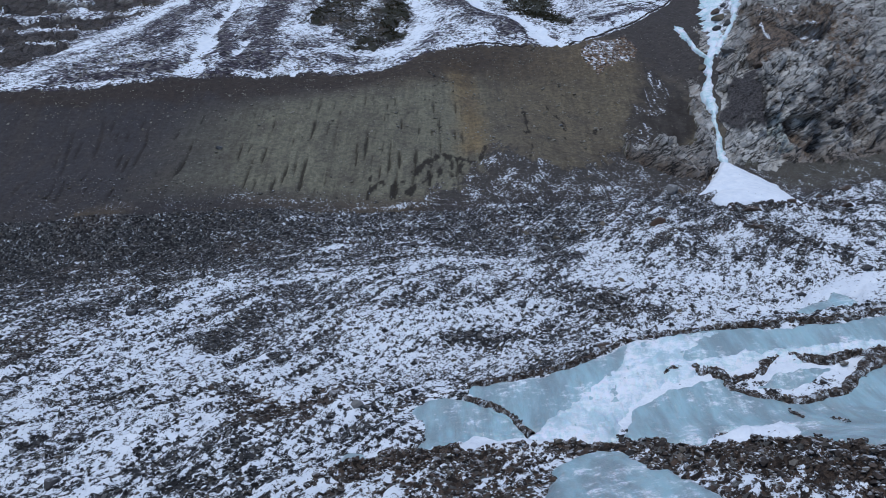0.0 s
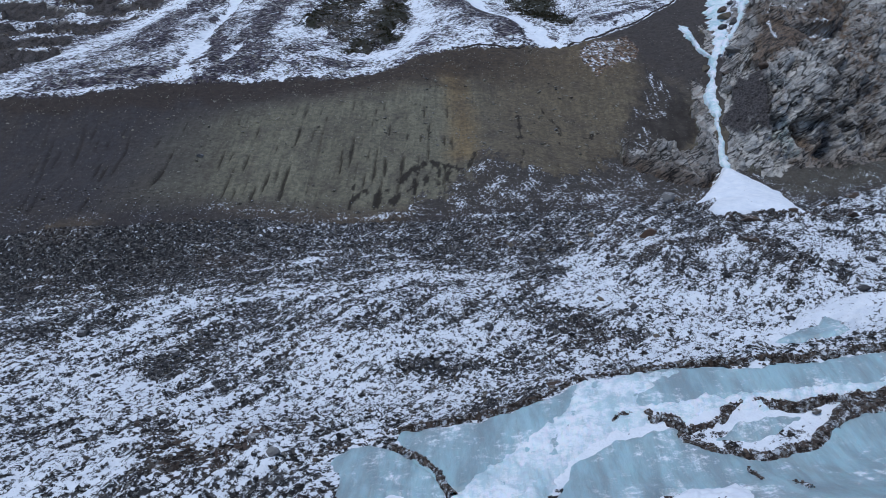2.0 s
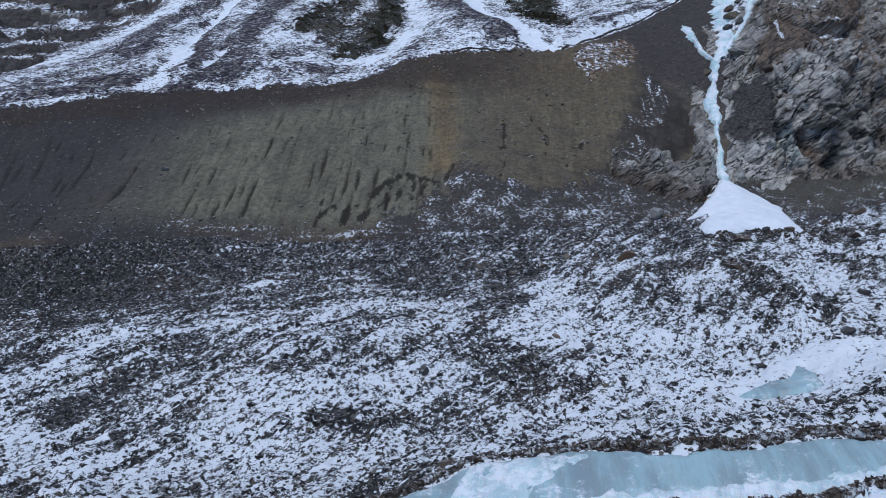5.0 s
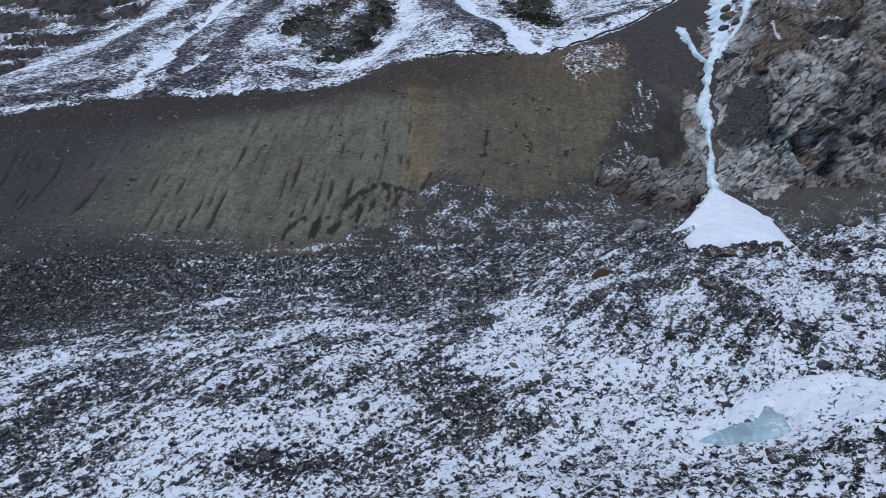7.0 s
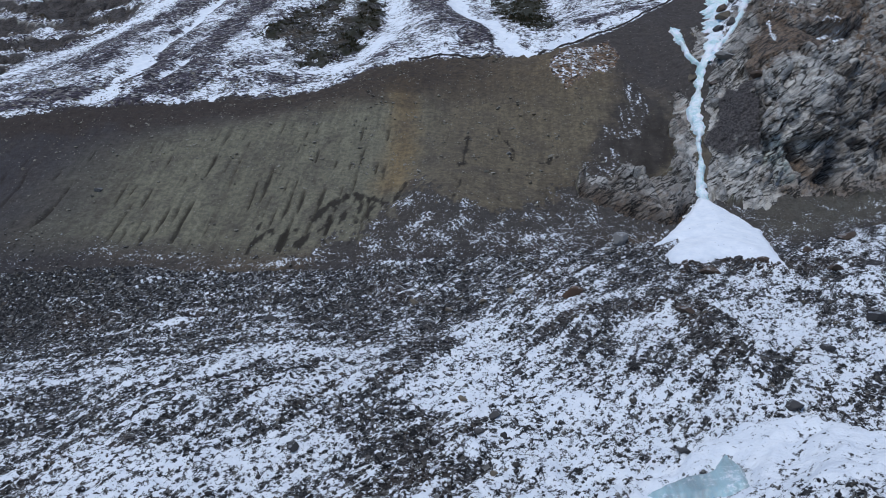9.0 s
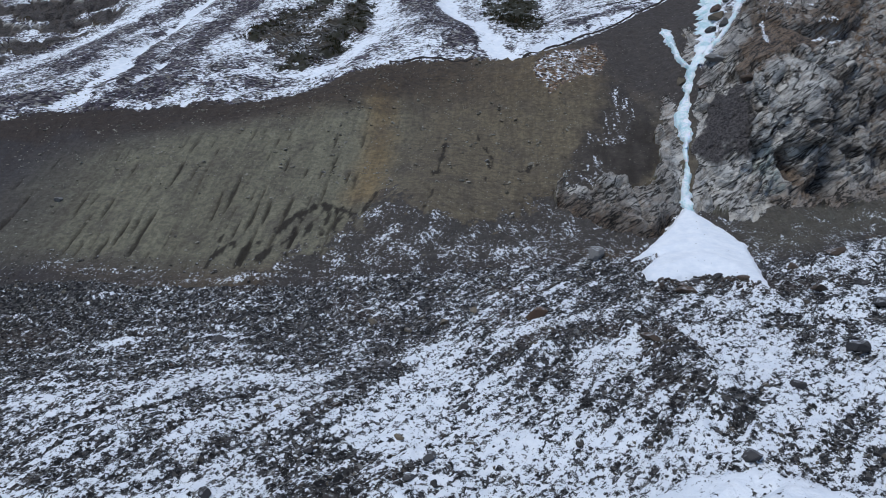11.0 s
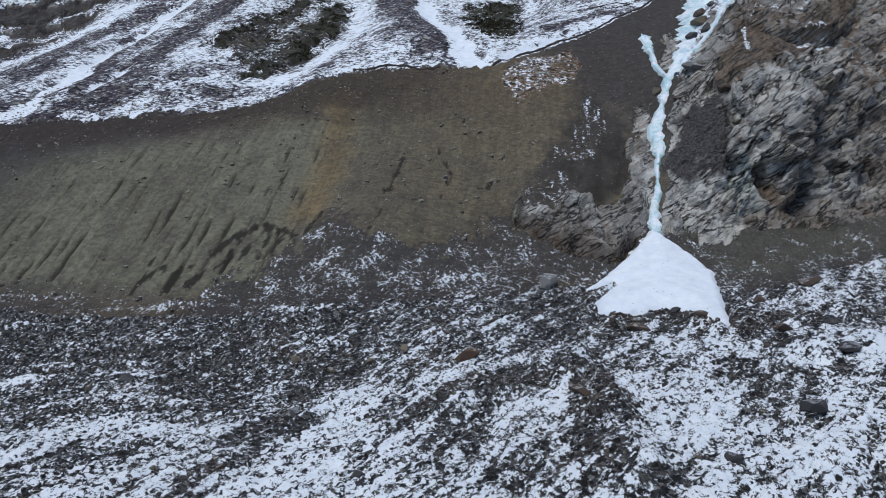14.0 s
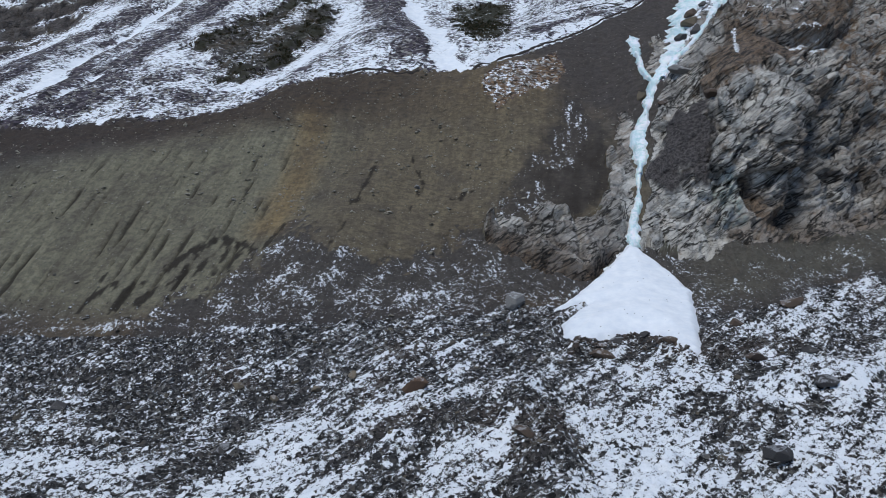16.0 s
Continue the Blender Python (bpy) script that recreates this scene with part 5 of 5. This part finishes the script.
stone_meshes = []
for s in range(10):
    v, t = boulder_shape(60 + s, 1, 7, 0)
    me = grid_mesh("stone", v * (1, 0.85, 0.65), t, flat=True)
    me.materials.append(STONE)
    stone_meshes.append(me)
xs, ys = drop_points(290, 71, -45, 72, 58, 122, lambda x, y: clear_of_ice(x, y) * 0.9)
rng = random.Random(5)
for x, y, z, s in zip(xs, ys, top_of(xs, ys), sized(len(xs), 72, 0.3, 0.8, 2.6)):
    ob = part("stone", stone_meshes[rng.randrange(10)], None, ground)
    ob.matrix_basis = pose(x, y, z + 0.15 * s, rng.gauss(0, 14), rng.gauss(0, 14), rng.uniform(0, 360)) @ Matrix.Diagonal((s, s, s, 1))


# ---- boulders that stand out ----
def boulder(x, y, size, squash, colours, label, seed, turn=0.0):
    v, t = boulder_shape(seed, 4, 16, 0.05)
    v = v * (size, size * squash[0], size * squash[1])
    me = grid_mesh("boulder", v, t, flat=True)
    me.materials.append(stone_material("boulder_stone", False, *colours))
    ob = tagged(new("boulder", me), label, "boulder", "boulders on the glacier")
    ob.matrix_basis = pose(x, y, float(top_of(x, y)[0]) + 0.35 * size * squash[1], 0, 0, turn)
    return ob


GREY = ((0.05, 0.048, 0.05), (0.07, 0.066, 0.068), (0.09, 0.085, 0.085), 0.25)
BROWN = ((0.085, 0.058, 0.042), (0.10, 0.066, 0.046), (0.12, 0.08, 0.055), 0.25)
TAN = ((0.20, 0.16, 0.11), (0.23, 0.185, 0.13), (0.25, 0.20, 0.14), 0.15)
PALE = ((0.22, 0.21, 0.20), (0.25, 0.24, 0.23), (0.27, 0.26, 0.25), 0.3)
RUSTY = ((0.13, 0.075, 0.045), (0.15, 0.085, 0.05), (0.17, 0.10, 0.06), 0.3)
BOULDERS = (
    (49.3, 169.5, 2.6, (0.7, 0.6), RUSTY, "rust-brown angular boulder lying on snowy rubble"),
    (91, 148.5, 2.3, (0.8, 0.65), GREY, "dark grey rounded boulder standing on snowy rubble"),
    (76, 179.5, 3.0, (0.6, 0.35), BROWN, "brown flat boulder slab tilted on the debris"),
    (-6.5, 171, 2.0, (0.9, 0.65), GREY, "dark boulder on the bare debris"),
    (25.5, 159.5, 2.6, (0.7, 0.5), GREY, "flat grey boulder half sunk in debris"),
    (27, 174, 1.1, (0.8, 0.7), TAN, "tan angular block on the debris"), (20, 177, 1.2, (0.9, 0.7), TAN, "tan angular block on the debris"),
    (33.5, 175, 1.2, (0.8, 0.6), TAN, "tan angular block on the debris"), (38.5, 177, 1.3, (0.8, 0.6), TAN, "tan angular block on the debris"),
    (62.5, 200, 2.6, (0.9, 0.8), PALE, "pale grey boulder at the foot of the talus"), (65, 152, 1.8, (0.7, 0.5), BROWN, "brown block on a debris ridge"),
    (96, 175, 1.6, (0.9, 0.7), BROWN, "reddish boulder beside a snow pocket"), (97, 190, 1.5, (0.9, 0.7), BROWN, "reddish boulder on dark debris"),
    (104, 177, 1.6, (0.7, 0.5), GREY, "dark flat boulder on snowy debris"), (108, 198, 2.4, (0.8, 0.6), BROWN, "dark reddish boulder below the cliff"),
    (102, 166, 2.0, (0.8, 0.6), GREY, "dark boulder beside a snow pocket"), (85.5, 181, 1.5, (0.6, 0.5), BROWN, "brown block at the lip of the snow cone"),
    (78.5, 185.2, 1.7, (0.6, 0.45), GREY, "dark block at the lip of the snow cone"), (82.5, 185.8, 1.4, (0.7, 0.5), GREY, "dark block at the lip of the snow cone"),
    (-56, 130, 2.0, (0.8, 0.7), GREY, "grey boulder on a snowy slope"), (37, 127, 1.1, (0.9, 0.7), GREY, "dark boulder among rubble and snow"),
    (-47, 153, 2.3, (0.9, 0.6), GREY, "dark boulder half buried in rubble"), (69.5, 119, 1.5, (0.8, 0.6), GREY, "dark boulder above a snow bank"),
    (-39, 69, 1.1, (0.8, 0.7), GREY, "dark block on snowy debris"), (18.5, 83, 1.2, (0.6, 0.5), BROWN, "brown block on the brow of the ice wall"),
    (17, 81.5, 1.0, (0.7, 0.5), GREY, "dark block on the brow of the ice wall"), (-12, 79, 0.9, (0.8, 0.6), PALE, "pale stone on brown rubble"),
    (-65, 216, 1.2, (0.9, 0.8), PALE, "pale boulder stuck in the moraine wall"), (10, 262, 1.0, (0.8, 0.5), TAN, "tan stone stuck in the moraine wall"),
    (41, 258, 1.1, (0.8, 0.5), TAN, "tan stone stuck in the moraine wall"), (45, 258, 1.0, (0.8, 0.5), TAN, "tan stone stuck in the moraine wall"),
    (38, 240, 1.1, (0.8, 0.7), PALE, "pale block stuck in the moraine wall"), (95, 258.5, 1.7, (0.8, 0.7), BROWN, "dark boulder wedged beside the frozen waterfall"),
    (110.5, 309, 3.2, (0.8, 0.8), BROWN, "brown rock standing in the frozen waterfall"), (114.4, 312, 2.4, (0.9, 0.6), GREY, "snow-rimmed grey rock standing in the frozen waterfall"),
    (108.8, 301, 3.0, (0.9, 0.9), TAN, "tan rock standing in the frozen waterfall"), (104.6, 291, 2.2, (0.9, 0.9), GREY, "dark rock standing in the frozen waterfall"),
    (-49.7, 159.9, 1.0, (0.7, 0.55), GREY, "dark grey angular boulder among snowy rubble"),
    (-36.9, 121.2, 1.2, (0.8, 0.60), GREY, "dark grey angular boulder among snowy rubble"),
    (-33.4, 89.8, 0.7, (0.9, 0.65), GREY, "dark grey angular boulder among snowy rubble"),
    (-30.1, 92.3, 0.9, (0.7, 0.70), BROWN, "brown angular block among snowy rubble"),
    (35.4, 122.8, 1.0, (0.8, 0.55), GREY, "dark grey angular boulder among snowy rubble"),
    (57.1, 115.2, 1.0, (0.9, 0.60), GREY, "dark grey angular boulder among snowy rubble"),
    (-9.3, 75.2, 0.9, (0.8, 0.70), PALE, "pale grey block on snowy rubble"),
    (-12.3, 74.2, 0.8, (0.9, 0.55), PALE, "pale grey block on snowy rubble"),
    (39.9, 139.5, 1.2, (0.7, 0.60), GREY, "dark grey angular boulder among snowy rubble"),
    (32.6, 132.3, 0.9, (0.8, 0.65), TAN, "tan block half sunk in snowy rubble"),
    (21.9, 130.0, 1.1, (0.9, 0.70), GREY, "dark grey angular boulder among snowy rubble"),
    (22.4, 141.9, 1.0, (0.7, 0.55), BROWN, "brown angular block among snowy rubble"),
    (26.5, 157.7, 1.2, (0.8, 0.60), GREY, "dark grey angular boulder among snowy rubble"),
    (-10.5, 161.1, 0.9, (0.9, 0.65), BROWN, "brown angular block among snowy rubble"),
    (79.3, 135.7, 1.1, (0.7, 0.70), GREY, "dark grey angular boulder among snowy rubble"),
    (7.6, 179.4, 1.0, (0.8, 0.55), PALE, "pale grey block on snowy rubble"),
    (13.2, 120.5, 1.2, (0.9, 0.60), GREY, "dark grey angular boulder among snowy rubble"),
    (56.5, 99.4, 0.9, (0.8, 0.70), GREY, "dark grey angular boulder among snowy rubble"),
    (37.3, 113.6, 1.0, (0.7, 0.60), TAN, "tan block half sunk in snowy rubble"),
    (108.6, 291.5, 2.2, (0.8, 0.9), GREY, "grey rock between two arms of the frozen waterfall"), (100.3, 266.7, 3.0, (0.9, 0.7), PALE, "pale grey slab at the edge of the frozen waterfall"),
    (91.5, 266, 1.8, (0.9, 0.9), TAN, "tan rock beside the frozen waterfall"), (105, 253, 2.0, (0.9, 0.8), BROWN, "dark red-brown boulder lodged on the cliff"),
)
for n, (x, y, size, squash, colours, label) in enumerate(BOULDERS):
    boulder(x, y, size, squash, colours, label, 100 + n, (n * 67) % 360)


# ---- footpath along the crest, and a strip for the shade under its snow ----
def trail(name, line, width, material, label, lift):
    line = np.array(line, float)
    t = np.concatenate([[0], np.cumsum(np.hypot(*np.diff(line, axis=0).T))])
    q = np.arange(0, t[-1], 0.5)
    c = np.stack([np.interp(q, t, line[:, n]) for n in range(2)], 1)
    c += 0.5 * np.stack([fbm(q / 7, 1.5, 0.5, 3), fbm(q / 7, 7.5, 0.5, 3)], 1)
    d = np.gradient(c, axis=0)
    d /= np.linalg.norm(d, axis=1)[:, None]
    s = np.array([-1, -0.6, 0.6, 1])
    gx = c[:, :1] + d[:, 1:] * s * width
    gy = c[:, 1:] - d[:, :1] * s * width
    z = top_of(gx.ravel(), gy.ravel()).reshape(gx.shape) + np.array([-0.5, lift, lift, -0.5])
    i, j = np.meshgrid(np.arange(len(q) - 1), np.arange(3), indexing="ij")
    a = (i * 4 + j).ravel()
    me = grid_mesh(name, np.stack([gx.ravel(), gy.ravel(), z.ravel()], 1), np.stack([a, a + 1, a + 5, a + 4], 1)[:, ::-1])
    me.materials.append(material)
    return tagged(new(name, me), label, "path", kind="structure")


# earth coloured near black to hold the shade of the cut bank
def shaded_earth_material():
    m, nt, b = shader("shaded_earth", 0.95, 0.2)
    co = place(nt)
    nt.links.new(ramp(nt, grain(nt, co, 2.0, 6, 0.7), (0.3, (0.015, 0.013, 0.012)), (0.7, (0.06, 0.05, 0.045))), b.inputs["Base Color"])
    relief(nt, b, (grain(nt, co, 3, 6), 0.3, 0.6))
    return m


SHADED_EARTH = shaded_earth_material()
trail("footpath", [(47, 283.5), (57, 290), (70, 301), (84, 315), (100, 337), (108, 352)], 0.55, SHADED_EARTH, "narrow shaded earth footpath climbing beside the moraine", 0.25)
# near-black strip painted in for the shade below the snow edge
trail("footpath", [(5, 284.5), (10, 284.5), (15, 287), (21, 285.5), (26, 283.5), (32, 284)], 0.4, SHADED_EARTH, "dark strip for the shade under the snow edge at the crest", 0.3)
trail("footpath", [(84, 333), (92, 336), (88, 341), (80, 339), (70, 342)], 0.4, SHADED_EARTH, "thin dark hairpin of a mountain path", 0.2)


# ---- low shrubs on the dark ribs of the hillside ----
def shrub_material():
    m, nt, b = shader("dwarf_shrub", 0.9, 0.15)
    base = ramp(nt, node(nt, "NewGeometry", 8), (0.0, (0.012, 0.014, 0.007)), (0.6, (0.035, 0.034, 0.018)), (1.0, (0.075, 0.05, 0.028)))
    nt.links.new(base, b.inputs["Base Color"])
    return m


def shrub_cover(name, xs, ys, sizes, seed):
    """Tufts of short upright leaf blades, past counting, in one mesh."""
    rng = np.random.RandomState(seed)
    zs = top_of(xs, ys)
    verts, tris, at = [], [], 0
    for x, y, z, s in zip(xs, ys, zs, sizes):
        n = 9
        a, r = rng.uniform(0, 6.28, n), s * np.sqrt(rng.uniform(0, 1, n))
        cx, cy, h = x + r * np.cos(a), y + r * np.sin(a), s * rng.uniform(0.5, 1.1, n)
        b = rng.uniform(0, 6.28, n)
        w = 0.35 * s
        v = np.stack([np.stack([cx - w * np.cos(b), cy - w * np.sin(b), np.full(n, z - 0.2)], 1), np.stack([cx + w * np.cos(b), cy + w * np.sin(b), np.full(n, z - 0.2)], 1),
                      np.stack([cx + 0.4 * s * rng.normal(size=n), cy + 0.4 * s * rng.normal(size=n), z + h], 1)], 1)
        verts.append(v.reshape(-1, 3))
        tris.append(np.arange(3 * n).reshape(-1, 3) + at)
        at += 3 * n
    me = grid_mesh(name, np.concatenate(verts), np.concatenate(tris), flat=True)
    return tagged(part(name, me, shrub_material(), hillside), kind="stuff")


def on_ribs(x, y):
    w = np.maximum.reduce([1.4 - near_line(x, y, b) / 6 for b in RIB_BANDS] + [(depth_in(x, y, DARK_SHRUBS) > -1) * 1.0, (depth_in(x, y, DARK_RIB) > 0) * 0.25])
    return np.clip(w, 0, 1) * np.clip(0.5 + 2.2 * fbm(x / 6, y / 6, 2.0, 3), 0, 1)


xs, ys = drop_points(2600, 81, -65, 60, 294, 395, on_ribs)
shrub_cover("dwarf_shrubs", xs, ys, sized(len(xs), 82, 0.35, 1.2, 2.2), 83)
